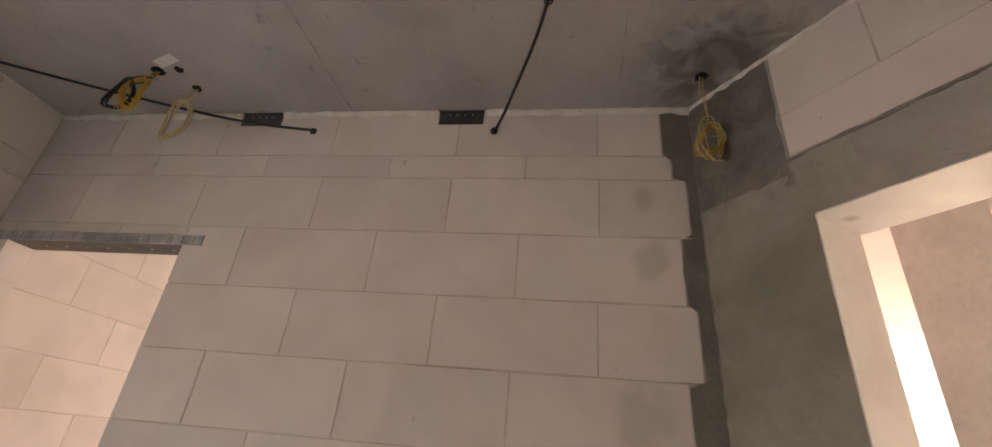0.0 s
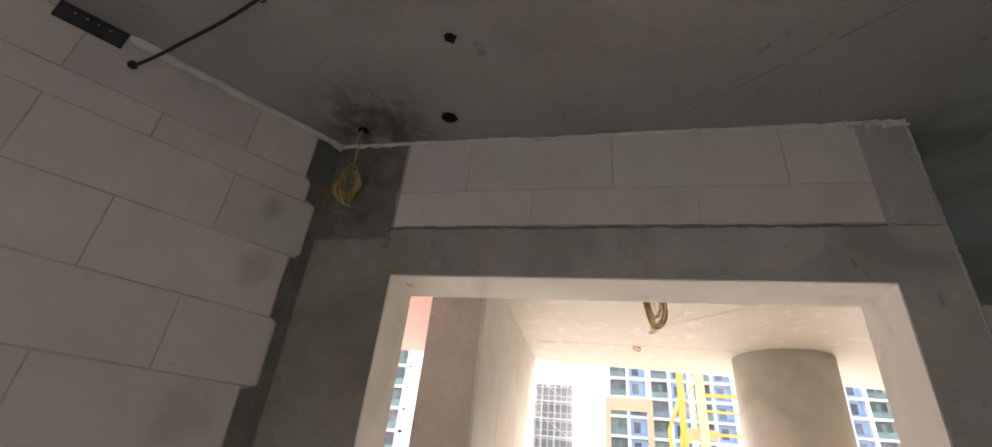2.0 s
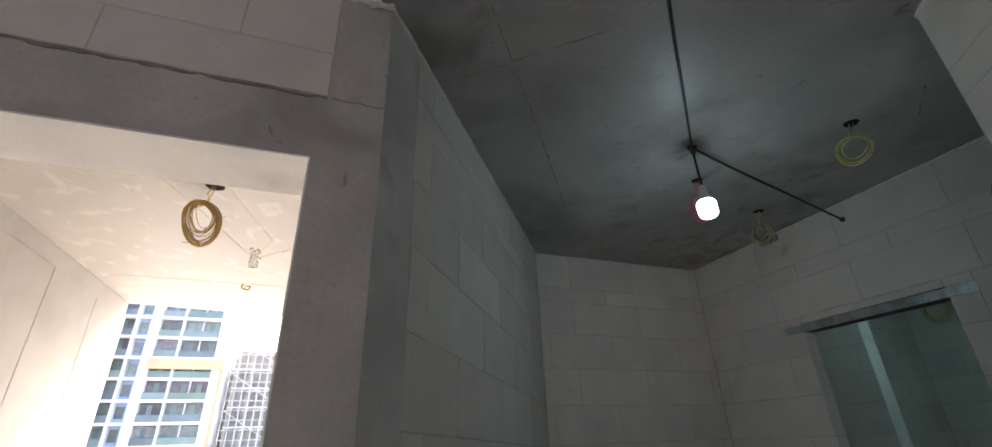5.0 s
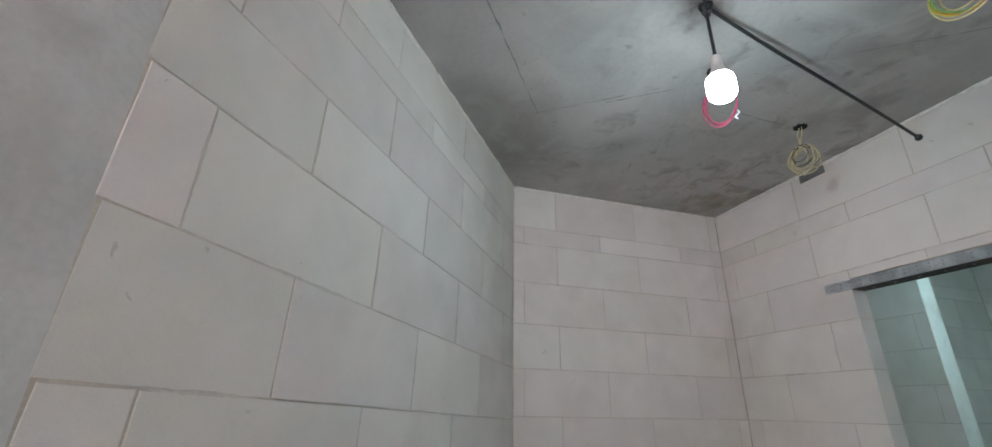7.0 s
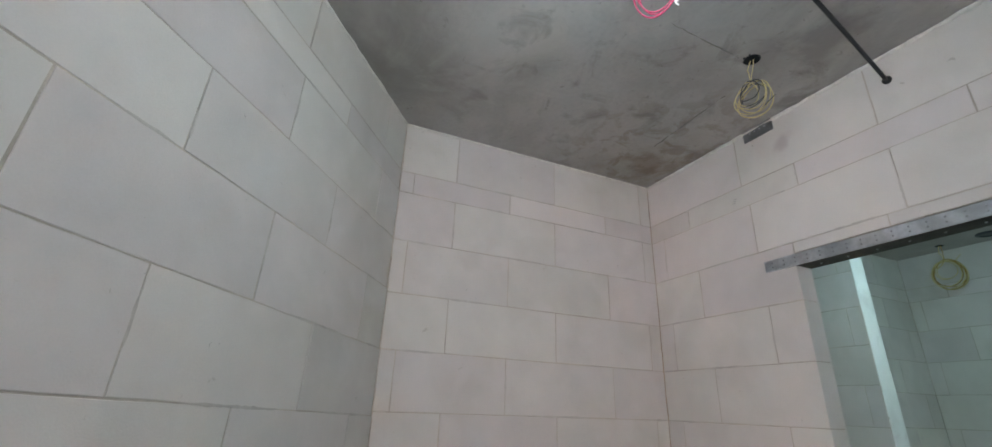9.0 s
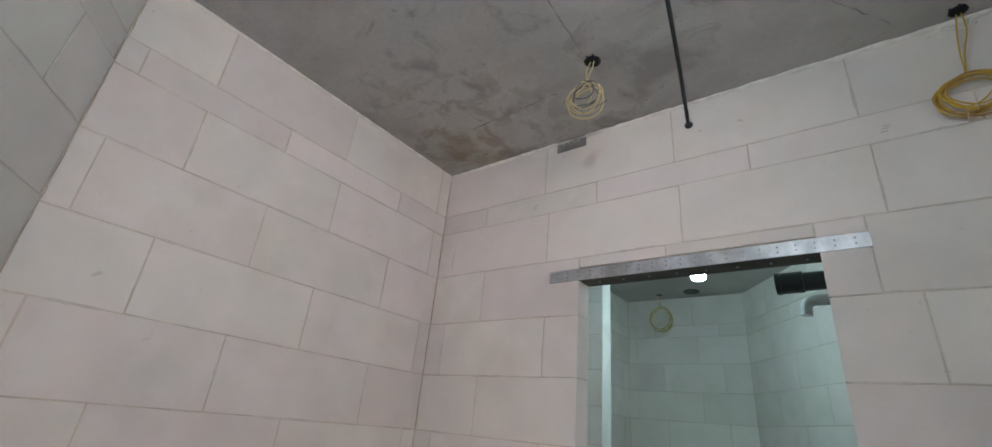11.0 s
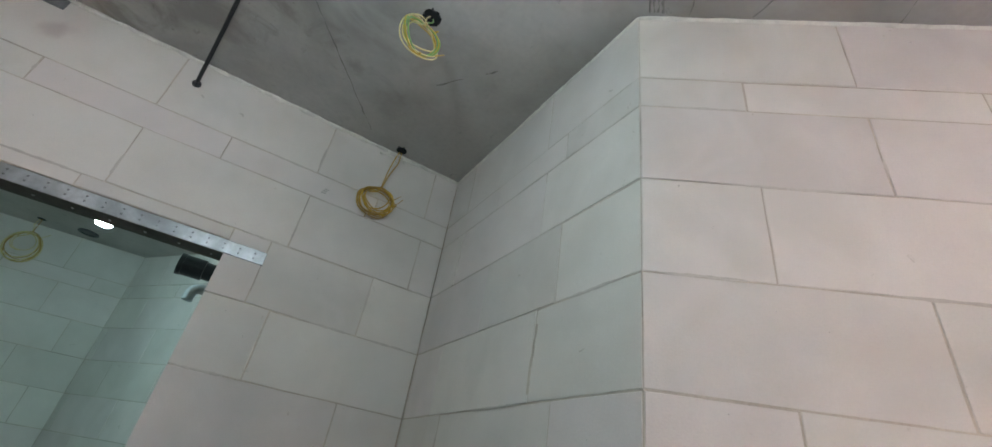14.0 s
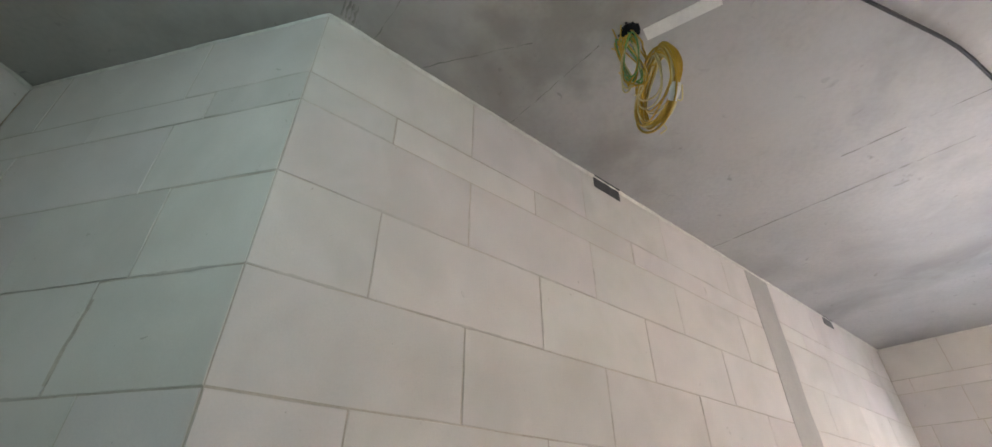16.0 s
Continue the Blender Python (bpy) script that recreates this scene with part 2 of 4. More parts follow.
# Pale flecks put the soffit's glare into its colour.
specks(M_SOFFIT, 6.0, 0.57, 0.64, (0.78, 0.75, 0.71), 0.4)
specks(M_SOFFIT, 24.0, 0.72, 0.76, (0.36, 0.33, 0.29), 0.5)
specks(M_PILLAR, 4.0, 0.58, 0.70, (0.46, 0.44, 0.41), 0.5)
specks(M_BLOCK, 26.0, 0.73, 0.77, (0.42, 0.38, 0.33), 0.6)
specks(M_BLOCK, 75.0, 0.76, 0.79, (0.30, 0.27, 0.24), 0.7)
specks(M_BLOCK, 3.0, 0.55, 0.75, (0.71, 0.66, 0.63), 0.5)
spots(M_CEIL, [((3.35, -4.15, 2.8), 0.30, (0.27, 0.215, 0.145), 0.7), ((1.98, -2.84, 2.8), 0.13, (0.06, 0.055, 0.05), 0.85), ((1.44, 0.84, 2.8), 0.2, (0.15, 0.145, 0.125), 0.65),
               ((1.75, -1.35, 2.8), 0.30, (0.14, 0.135, 0.12), 0.6), ((2.11, -3.69, 2.8), 0.035, (0.07, 0.05, 0.04), 0.9),
               ((0.75, -2.35, 2.8), 0.30, (0.20, 0.19, 0.17), 0.5), ((2.3, -4.0, 2.8), 0.16, (0.16, 0.15, 0.14), 0.5), ((0.3, -1.7, 2.8), 0.5, (0.44, 0.43, 0.41), 0.5)])
spots(M_BLOCK, [((1.432, 1.251, 2.36), 0.06, (0.40, 0.38, 0.34), 0.7), ((1.45, 1.235, 2.08), 0.10, (0.44, 0.42, 0.37), 0.6), ((1.40, 1.275, 1.55), 0.16, (0.46, 0.44, 0.39), 0.55), ((2.72, -4.3, 2.66), 0.06, (0.50, 0.44, 0.42), 0.75), ((0.10, -2.37, 2.68), 0.13, (0.56, 0.54, 0.5), 0.7)])
mottle(M_CONC, (1.6, 1.15, 1.9), 0.25, 1.15, 1.7, 0.15, 0.55, (0.185, 0.175, 0.135), 0.85)
mottle(M_CONC, (1.6, 1.05, 2.6), 0.15, 0.5, 9.0, 0.45, 0.62, (0.10, 0.105, 0.075), 0.7)
mottle(M_DAMP, (1.6, 1.1, 2.55), 0.15, 0.5, 8.0, 0.42, 0.60, (0.085, 0.09, 0.065), 0.75)
mottle(M_CEIL, (1.5, 0.9, 2.8), 0.12, 0.42, 8.0, 0.42, 0.58, (0.10, 0.10, 0.07), 0.7)
# Pale alcove mottling, which also lifts this ceiling in place of stronger light.
mottle(M_CEIL, (2.6, -3.6, 2.8), 0.9, 1.7, 3.0, 0.50, 0.66, (0.47, 0.46, 0.43), 0.6)
mottle(M_CEIL, (2.7, -3.7, 2.8), 0.7, 1.5, 5.0, 0.56, 0.70, (0.16, 0.145, 0.12), 0.6)
mottle(M_CEIL, (3.3, -4.1, 2.8), 0.2, 0.9, 9.0, 0.50, 0.60, (0.20, 0.14, 0.08), 0.5)
mottle(M_CEIL, (2.7, -4.0, 2.8), 0.5, 1.3, 30.0, 0.64, 0.70, (0.12, 0.105, 0.09), 0.45)

# ---- helpers for building ----
def mesh_of(name, bm, material):
    me = bpy.data.meshes.new(name)
    bm.normal_update()
    bm.to_mesh(me)
    bm.free()
    if material:
        me.materials.append(material)
    return me


def part(name, bm, material, parent=None, label="", smooth=False):
    me = mesh_of(name, bm, material)
    if smooth:
        for p in me.polygons:
            p.use_smooth = True
    ob = new(name, me)
    if parent:
        ob.parent = parent
    if label:
        ob["label"] = label
    return ob


def box(bm, x0, x1, y0, y1, z0, z1):
    v = [bm.verts.new((x, y, z)) for x in (x0, x1) for y in (y0, y1) for z in (z0, z1)]
    for f in ((0, 1, 3, 2), (4, 6, 7, 5), (0, 4, 5, 1), (2, 3, 7, 6), (0, 2, 6, 4), (1, 5, 7, 3)):
        bm.faces.new([v[i] for i in f])
    return v


def boxes(*bs):
    bm = bmesh.new()
    for b in bs:
        box(bm, *b)
    return bm


def bevelled(bm, w, seg=2):
    bmesh.ops.bevel(bm, geom=bm.edges[:], offset=w, segments=seg, affect="EDGES", profile=0.5)
    return bm


def tube(bm, pts, r, sides=7, closed=False):
    pts = [Vector(p) for p in pts]
    rings, count, up = [], len(pts), Vector((0.13, 0.21, 0.97))
    for i, p in enumerate(pts):
        a = pts[(i - 1) % count] if closed or i else p
        b = pts[(i + 1) % count] if closed or i < count - 1 else p
        d = (b - a).normalized() if (b - a).length > 1e-9 else Vector((0, 0, 1))
        side = d.cross(up)
        if side.length < 0.05:
            side = d.cross(Vector((1, 0, 0)))
        side.normalize()
        other = side.cross(d)
        up = other
        rr = r[i] if isinstance(r, (list, tuple)) else r
        rings.append([bm.verts.new(p + rr * (math.cos(2 * math.pi * k / sides) * side + math.sin(2 * math.pi * k / sides) * other)) for k in range(sides)])
    for i in range(count if closed else count - 1):
        q, w = rings[i], rings[(i + 1) % count]
        for k in range(sides):
            bm.faces.new((q[k], q[(k + 1) % sides], w[(k + 1) % sides], w[k]))
    if not closed:
        bm.faces.new(rings[0][::-1])
        bm.faces.new(rings[-1])
    return bm


def lathe(bm, prof, centre, sides=24):
    cx, cy, cz = centre
    rings = [[bm.verts.new((cx + r * math.cos(2 * math.pi * k / sides), cy + r * math.sin(2 * math.pi * k / sides), cz + z)) for k in range(sides)] for r, z in prof]
    for q, w in zip(rings, rings[1:]):
        for k in range(sides):
            bm.faces.new((q[k], q[(k + 1) % sides], w[(k + 1) % sides], w[k]))
    bm.faces.new(rings[0][::-1])
    bm.faces.new(rings[-1])
    return bm


def smooth_path(pts, n=8):
    pts = [Vector(p) for p in pts]
    out = []
    for i in range(len(pts) - 1):
        p0, p1, p2, p3 = pts[max(i - 1, 0)], pts[i], pts[i + 1], pts[min(i + 2, len(pts) - 1)]
        for k in range(n):
            t = k / n
            out.append(0.5 * ((2 * p1) + (p2 - p0) * t + (2 * p0 - 5 * p1 + 4 * p2 - p3) * t * t + (3 * p1 - p0 - 3 * p2 + p3) * t ** 3))
    out.append(pts[-1])
    return out


def prism(pts, z0, z1):
    bm = bmesh.new()
    lo = [bm.verts.new((x, y, z0)) for x, y in pts]
    hi = [bm.verts.new((x, y, z1)) for x, y in pts]
    bm.faces.new(lo[::-1])
    bm.faces.new(hi)
    for i in range(len(pts)):
        j = (i + 1) % len(pts)
        bm.faces.new((lo[i], lo[j], hi[j], hi[i]))
    bmesh.ops.recalc_face_normals(bm, faces=bm.faces[:])
    return bm


def wall_pose(p0, p1):
    d = Vector((p1[0] - p0[0], p1[1] - p0[1], 0)).normalized()
    m = Matrix.Identity(4)
    m.col[0][:3], m.col[1][:3], m.col[2][:3] = d, Vector((-d.y, d.x, 0)), (0, 0, 1)
    m.col[3][:3] = (p0[0], p0[1], 0)
    return m


# ---- plan ----
H = 2.8
AB, HA = (1.6, 1.128), (-0.906, 2.966)
GH, FG = (-3.137, -0.05), (1.027, -3.062)
EF, DE = (1.045, -4.30), (3.655, -4.30)
CD, BC = (3.635, -2.668), (1.6, -1.215)
LINES = [2.52, 2.405, 2.15, 1.89, 1.632, 1.374, 1.116, 0.858, 0.6, 0.342, 0.084, 0.0]
JOINT = 0.0016
_blocks = {}


def block_mesh(w, h, d):
    key = (round(w, 3), round(h, 3), round(d, 3))
    if key not in _blocks:
        bm = bmesh.new()
        c = 0.0012
        nx, nz = (6 if w > 0.3 else 3), (4 if h > 0.15 else 2)
        ring = [(-w / 2 + w * i / nx, -h / 2, 0, 1) for i in range(nx)] + [(w / 2, -h / 2 + h * i / nz, -1, 0) for i in range(nz)]
        ring += [(w / 2 - w * i / nx, h / 2, 0, -1) for i in range(nx)] + [(-w / 2, h / 2 - h * i / nz, 1, 0) for i in range(nz)]
        chip = [random.choice((0, 0, 0.0004, 0.0008, 0.0014)) for _ in ring]
        rows = []
        for y, i in ((-d, 0.0), (-c, 0.0), (0.0, c)):
            rows.append([bm.verts.new((x - math.copysign(i + q, x) if ix or abs(x) > w / 2 - 1e-6 else x, y, z - math.copysign(i + q, z) if iz or abs(z) > h / 2 - 1e-6 else z)) for (x, z, ix, iz), q in zip(ring, chip)])
        m = len(ring)
        for q, r in zip(rows, rows[1:]):
            for k in range(m):
                bm.faces.new((q[k], q[(k + 1) % m], r[(k + 1) % m], r[k]))
        bm.faces.new(rows[0][::-1])
        bm.faces.new(rows[-1])
        bmesh.ops.recalc_face_normals(bm, faces=bm.faces[:])
        _blocks[key] = mesh_of("block", bm, M_BLOCK)
    return _blocks[key]


def fill(joints, lo, hi, pitch=0.605):
    js = sorted(joints)
    while js and js[0] - pitch > lo + 0.08:
        js.insert(0, js[0] - pitch)
    while js and js[-1] + pitch < hi - 0.08:
        js.append(js[-1] + pitch)
    full = []
    for a, b in zip(js, js[1:] + [None]):
        full.append(a)
        if b is not None and b - a > 0.95:
            k = round((b - a) / pitch)
            full += [a + (b - a) * i / k for i in range(1, k)]
    return [lo] + [j for j in full if lo + 0.02 < j < hi - 0.02] + [hi]


def block_wall(name, p0, p1, joints, thick=0.14, lines=LINES, opening=None, starts=None, top=H, lo=0.0, hi=None, label="", ext=(0.0, 0.0), tilt=0.0, joint=JOINT):
    """A wall of aerated blocks. joints: course number -> joints along it; opening: (from, to, head, lintel top)."""
    L = math.hypot(p1[0] - p0[0], p1[1] - p0[1])
    hi = L if hi is None else hi
    m = wall_pose(p0, p1)
    k = 0.002
    core = bmesh.new()
    if opening:
        a, b, head, ltop = opening
        box(core, lo - ext[0], a - 0.008, -thick + k, -k, 0, top)
        box(core, b + 0.008, hi + ext[1], -thick + k, -k, 0, top)
        box(core, a - 0.008, b + 0.008, -thick + k, -k, ltop, top)
    else:
        box(core, lo - ext[0], hi + ext[1], -thick + k, -k, 0, top)
    sm = bmesh.new()
    wall = part(name, core, M_MORTAR)
    wall.matrix_world = m
    tagged(wall, label or "bare wall of pale aerated concrete blocks with thin mortar joints", "wall", kind="structure")
    z1 = top
    for c, z0 in enumerate(lines):
        if z0 >= top - 0.03:
            continue
        a0 = starts[c] if starts and c < len(starts) and starts[c] is not None else lo
        js = fill(joints[c] if c in joints else joints[c % 2], a0, hi)
        for s0, s1 in zip(js, js[1:]):
            cells = [(s0, s1, z0, z1)]
            if opening and z0 < ltop - 0.001:
                a, b, head, ltop = opening
                cells = []
                if s0 < a:
                    cells.append((s0, min(s1, a), z0, z1))
                if s1 > b:
                    cells.append((max(s0, b), s1, z0, z1))
                if z1 > ltop + 0.02 and s1 > a and s0 < b:
                    cells.append((max(s0, a), min(s1, b), ltop, z1))
            for q0, q1, h0, h1 in cells:
                w, h = q1 - q0 - 2 * joint - random.choice((0, 0.0005, 0.0016)), h1 - h0 - 2 * joint - random.choice((0, 0.0005, 0.0016))
                if w < 0.015 or h < 0.015:
                    continue
                ob = new("block", block_mesh(w, h, thick - 0.002))
                ob.parent = wall
                ob.location = ((q0 + q1) / 2, random.uniform(-0.0012, 0.0012), (h0 + h1) / 2 + tilt * (q0 + q1) / 2)
                ob.rotation_euler = (random.uniform(-0.002, 0.002), -tilt + random.uniform(-0.002, 0.002), random.uniform(-0.002, 0.002))
                rnd = random.Random(f"{name} {q0:.2f} {h0:.2f}")
                if "washroom" not in name and rnd.random() < 0.55 and h0 > 0.9:
                    b0 = q0 + (q1 - q0) * rnd.uniform(0, 0.3)
                    smear(sm, b0, h0 + tilt * b0, min((q1 - q0) * 0.68, rnd.uniform(0.08, 0.4)), 0, tilt, rnd, joint)
                if "washroom" not in name and rnd.random() < 0.4 and h0 > 0.9 and q0 > a0 + 0.05 and not (opening and abs(q0 - opening[1]) < 0.01):
                    smear(sm, q0, h0 + tilt * q0 + (h1 - h0) * rnd.uniform(0.05, 0.5), (h1 - h0) * rnd.uniform(0.25, 0.5), 1, tilt, rnd, joint)
        z1 = z0
    if sm.faces:
        bmesh.ops.recalc_face_normals(sm, faces=sm.faces[:])
        part("joint_smear", sm, M_SMEAR, wall, "patchy grey mortar wiped over the joints")
    return wall


def smear(bm, s, z, length, upright, tilt, rnd, joint):
    """Mortar wiped flush over a stretch of joint, thin and uneven."""
    n = max(3, int(length / 0.016))
    prev = None
    for i in range(n + 1):
        f = i / n
        w = (joint * 1.5 + rnd.uniform(0.0, 0.0022)) * (0.25 + min(1, 5 * f, 5 * (1 - f)))
        o = rnd.uniform(-0.001, 0.001)
        if upright:
            row = [bm.verts.new((s + o - w, 0.0014, z + f * length)), bm.verts.new((s + o, 0.002, z + f * length)), bm.verts.new((s + o + w, 0.0014, z + f * length))]
        else:
            zz = z + o + tilt * f * length
            row = [bm.verts.new((s + f * length, 0.0014, zz + w)), bm.verts.new((s + f * length, 0.002, zz)), bm.verts.new((s + f * length, 0.0014, zz - w))]
        if prev:
            for k in range(2):
                bm.faces.new((prev[k], prev[k + 1], row[k + 1], row[k]))
        prev = row


def bead(name, p0, p1, r=0.011, wob=0.004, lo=0.0, hi=None, drop=0.004):
    """An uneven line of filler along the top of a wall."""
    L = math.hypot(p1[0] - p0[0], p1[1] - p0[1])
    hi = L if hi is None else hi
    n = max(4, int((hi - lo) / 0.035))
    rnd = random.Random(name)
    pts, rr = [], []
    for i in range(n + 1):
        s = lo + (hi - lo) * i / n
        pts.append((s, rnd.uniform(-wob, wob) * 0.5, H - drop + rnd.uniform(-wob, wob)))
        rr.append(r * (1 + rnd.uniform(-0.35, 0.35) * min(1, wob / 0.004)))
    ob = part(name, tube(bmesh.new(), pts, rr, 6), M_SEAL, smooth=True)
    ob.matrix_world = wall_pose(p0, p1)
    return tagged(ob, "uneven white filler along the top of the wall", "filler", kind="structure")


# ---- large structure ----
floor = part("floor", prism([(-3.4, -0.3), (-1.0, 3.3), (0.7, 5.6), (1.8, 5.0), (1.8, -1.2), (3.8, -2.7), (5.0, -4.3), (5.0, -7.6), (0.4, -7.6), (0.4, -4.4), (0.9, -3.2)], -0.12, 0.0), M_FLOOR)
tagged(floor, "bare grey cement screed floor", "floor", kind="structure")

cb = prism([(-3.5, -0.2), (-1.1, 3.2), (0.8, 5.7), (1.839, 5.2), (1.839, -1.25), (3.85, -2.7), (5.1, -4.3), (5.1, -7.7), (0.3, -7.7), (0.3, -4.4), (0.85, -3.3)], H, H + 0.2)
CEIL_LINES = ((2.006, -3.593, 1.557, -4.214, 3), (1.40, -1.48, 2.10, -2.0, 2.5), (2.10, -2.0, 2.808, -2.514, 4), (2.62, -2.80, 2.30, -3.22, 2.5), (2.80, -2.52, 2.45, -2.98, 2.5), (2.49, -3.41, 2.51, -3.80, 3),
              (3.22, -3.975, 2.72, -3.95, 4), (1.87, -1.54, 1.43, -2.02, 2.5), (0.76, -2.85, 0.76, -2.45, 2.5), (-0.95, -1.85, -0.15, -0.74, 3), (-0.15, -1.24, 0.30, -0.57, 2.5),
              (0.01, 1.53, 0.37, 2.0, 3), (0.91, -2.96, 1.10, -2.70, 2.5), (0.41, -2.62, 0.69, -2.23, 2.5), (1.43, -3.76, 1.36, -3.66, 3), (1.30, -3.58, 1.27, -3.54, 4), (1.05, 0.9, 1.24, 1.15, 2), (1.5, -0.4, 1.0, -1.05, 2))
CEIL_LINES += tuple((1.015 - 0.011 * i, -3.028 + 0.008 * i, 1.062 - 0.011 * i, -2.98 + 0.008 * i, 5) for i in range(4))
faces0 = len(cb.faces)
for x0, y0, x1, y1, w in CEIL_LINES:
    d = Vector((x1 - x0, y1 - y0, 0))
    n = max(4, int(d.length / 0.03))
    tube(cb, [Vector((x0, y0, H + 0.0006)) + d * i / n + Vector((random.uniform(-0.003, 0.003), random.uniform(-0.003, 0.003), 0)) for i in range(n + 1)], [w * 0.001 * random.choice((0.25, 0.6, 0.8, 1.1)) for _ in range(n + 1)], 5)
# The ridges take a darker colour that carries their shading.
cb.faces.ensure_lookup_table()
for f in cb.faces[faces0:]:
    f.material_index = 1
ceiling = part("ceiling", cb, M_CEIL)
ceiling.data.materials.append(M_SEAM)
tagged(ceiling, "bare grey cast concrete ceiling with formwork ridges and stains", "ceiling", kind="structure")

LA = [z + 0.04 for z in LINES[:-1]] + [0.0]
wall_a = block_wall("wall_north", AB, HA, {0: [0.38, 0.985, 1.57, 2.142, 2.72], 1: [0.678, 1.272, 1.862, 2.433], 2: [0.376, 0.985, 1.568, 2.132], 3: [0.684, 1.265, 1.849], 4: [0.386, 0.976, 1.54], 5: [0.683, 1.268, 1.833]},
                    ext=(0, 0.1), thick=0.12, lines=LA, opening=(2.12, 3.0, 2.095, 2.145), starts=[0.118, 0.09, 0.04, 0.08, 0.048, 0.098, 0.05, 0.09, 0.05, 0.09, 0.05])
wall_c = block_wall("wall_east_angled", CD, BC, {k: [2.495 - s for s in ((0.37, 1.015, 1.655, 2.29), (0.672, 1.313, 1.955))[k % 2]] for k in range(12)}, lines=[2.525, 2.412, 2.155, 1.908, 1.633, 1.357, 1.082, 0.807, 0.532, 0.257, 0.0], hi=2.5005 - 0.23, ext=(0.1, 0), tilt=0.034, joint=0.0014)
wall_d = block_wall("wall_east", DE, CD, {0: [0.08, 0.721, 1.33], 1: [0.36, 1.01, 1.56]}, ext=(0.1, 0.1))
wall_e = block_wall("wall_south", EF, DE, {0: [0.127, 0.653, 1.286, 1.929], 1: [0.365, 1.005, 1.644, 2.295], 2: [0.117, 0.642, 1.275, 1.9], 3: [0.277, 0.704, 1.343, 2.271], 4: [0.612, 1.897], 5: [0.268, 2.25], 6: [0.612, 1.897], 7: [0.268, 2.25]},
                    opening=(0.843, 1.726, 2.042, 2.1), thick=0.1, ext=(0.1, 0.1))
wall_f = block_wall("wall_west_return", FG, EF, {0: [0.435, 1.04], 1: [0.32, 0.75], 2: [0.42, 1.02], 3: [0.31, 0.73], 4: [0.39, 0.99], 5: [0.293, 0.9]}, ext=(0, 0.1), joint=0.0013)
LG = math.hypot(FG[0] - GH[0], FG[1] - GH[1])
wall_g = block_wall("wall_south_angled", GH, FG, {0: [LG - s for s in (0.583, 1.19, 1.79, 2.4)], 1: [LG - s for s in (0.285, 0.889, 1.49, 2.1)]}, ext=(0.1, 0), joint=0.0013)
# The opening is unseen, added to bring daylight into the main room.
wall_h = block_wall("wall_west", HA, GH, {0: [0.3], 1: [0.6]}, ext=(0.1, 0.1), opening=(1.25, 3.3, 1.9, 1.93))

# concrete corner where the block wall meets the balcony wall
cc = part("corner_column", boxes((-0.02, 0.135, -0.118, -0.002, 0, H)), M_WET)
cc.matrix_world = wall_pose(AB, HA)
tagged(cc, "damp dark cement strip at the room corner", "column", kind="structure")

# balcony wall: concrete frame with a block infill over the opening
OY0, OY1, OH = -1.026, 0.746, 2.141
frame_b = part("wall_balcony", boxes((1.66, 1.84, OY0, OY1, 2.345, H)), M_CONC)
part("column", boxes((1.6, 1.84, OY1, 1.30, 0, H)), M_CONC, frame_b)
part("column", boxes((1.6, 1.84, BC[1], OY0, 0, H)), M_CONC, frame_b)
part("beam", boxes((1.6, 1.84, OY0, OY1, OH, 2.345)), M_CONC, frame_b)
tagged(frame_b, "grey concrete column and beam frame round the balcony opening", "wall", kind="structure")
for y0, y1, z0, z1 in ((0.478, 0.775, 2.525, H), (-0.135, 0.478, 2.525, H), (-0.779, -0.135, 2.525, H), (-1.048, -0.779, 2.525, H), (0.195, 0.775, 2.358, 2.525), (-0.447, 0.195, 2.358, 2.525), (-1.048, -0.447, 2.358, 2.525)):
    ob = new("block", block_mesh(y1 - y0 - 2 * JOINT, z1 - z0 - 2 * JOINT, 0.05))
    ob.parent = frame_b
    ob.matrix_local = Matrix.Translation((1.597, (y0 + y1) / 2, (z0 + z1) / 2)) @ Matrix.Rotation(radians(90), 4, "Z")
part("mortar_bed", boxes((1.5985, 1.659, -1.046, 0.773, 2.3455, H)), M_MORTAR, frame_b)
lip = []
for i in range(61):
    y = OY0 - 0.02 + (OY1 - OY0 + 0.05) * i / 60
    lip.append((1.598, y, 2.349 + random.uniform(-0.003, 0.003)))
lip += [(1.598, 0.80, 2.335), (1.599, 0.83, 2.305), (1.599, 0.90, 2.295)]
part("rough_edge", tube(bmesh.new(), lip, [random.uniform(0.003, 0.008) for _ in lip], 6), M_SEAM, frame_b, "dark rough mortar edge")
part("soffit_lining", boxes((1.603, 1.842, OY0 + 0.0045, OY1 - 0.0045, OH - 0.005, OH - 0.0005)), M_PLASTER, frame_b, "white plastered soffit")
part("jamb_lining", boxes((1.603, 1.842, OY1 - 0.005, OY1 - 0.0005, 0, OH - 0.0055)), M_PLASTER, frame_b, "white plastered jamb")
part("jamb_lining", boxes((1.603, 1.842, OY0 + 0.0005, OY0 + 0.005, 0, OH - 0.0055)), M_PLASTER, frame_b, "white plastered jamb")
part("pour_seam", tube(bmesh.new(), [(1.5995, y, 2.352 + random.uniform(-0.004, 0.004)) for y in (-1.06, -1.1, -1.14, -1.18, -1.214)], 0.002, 5), M_SEAM, frame_b)
part("corner_seam", tube(bmesh.new(), [(1.5985, 1.124 + random.uniform(-0.003, 0.003), 0.03 * i) for i in range(2, 78)], [random.choice((0.0008, 0.0015, 0.003)) for _ in range(2, 78)], 5), M_SEAM, frame_b, "uneven dark line down the corner")


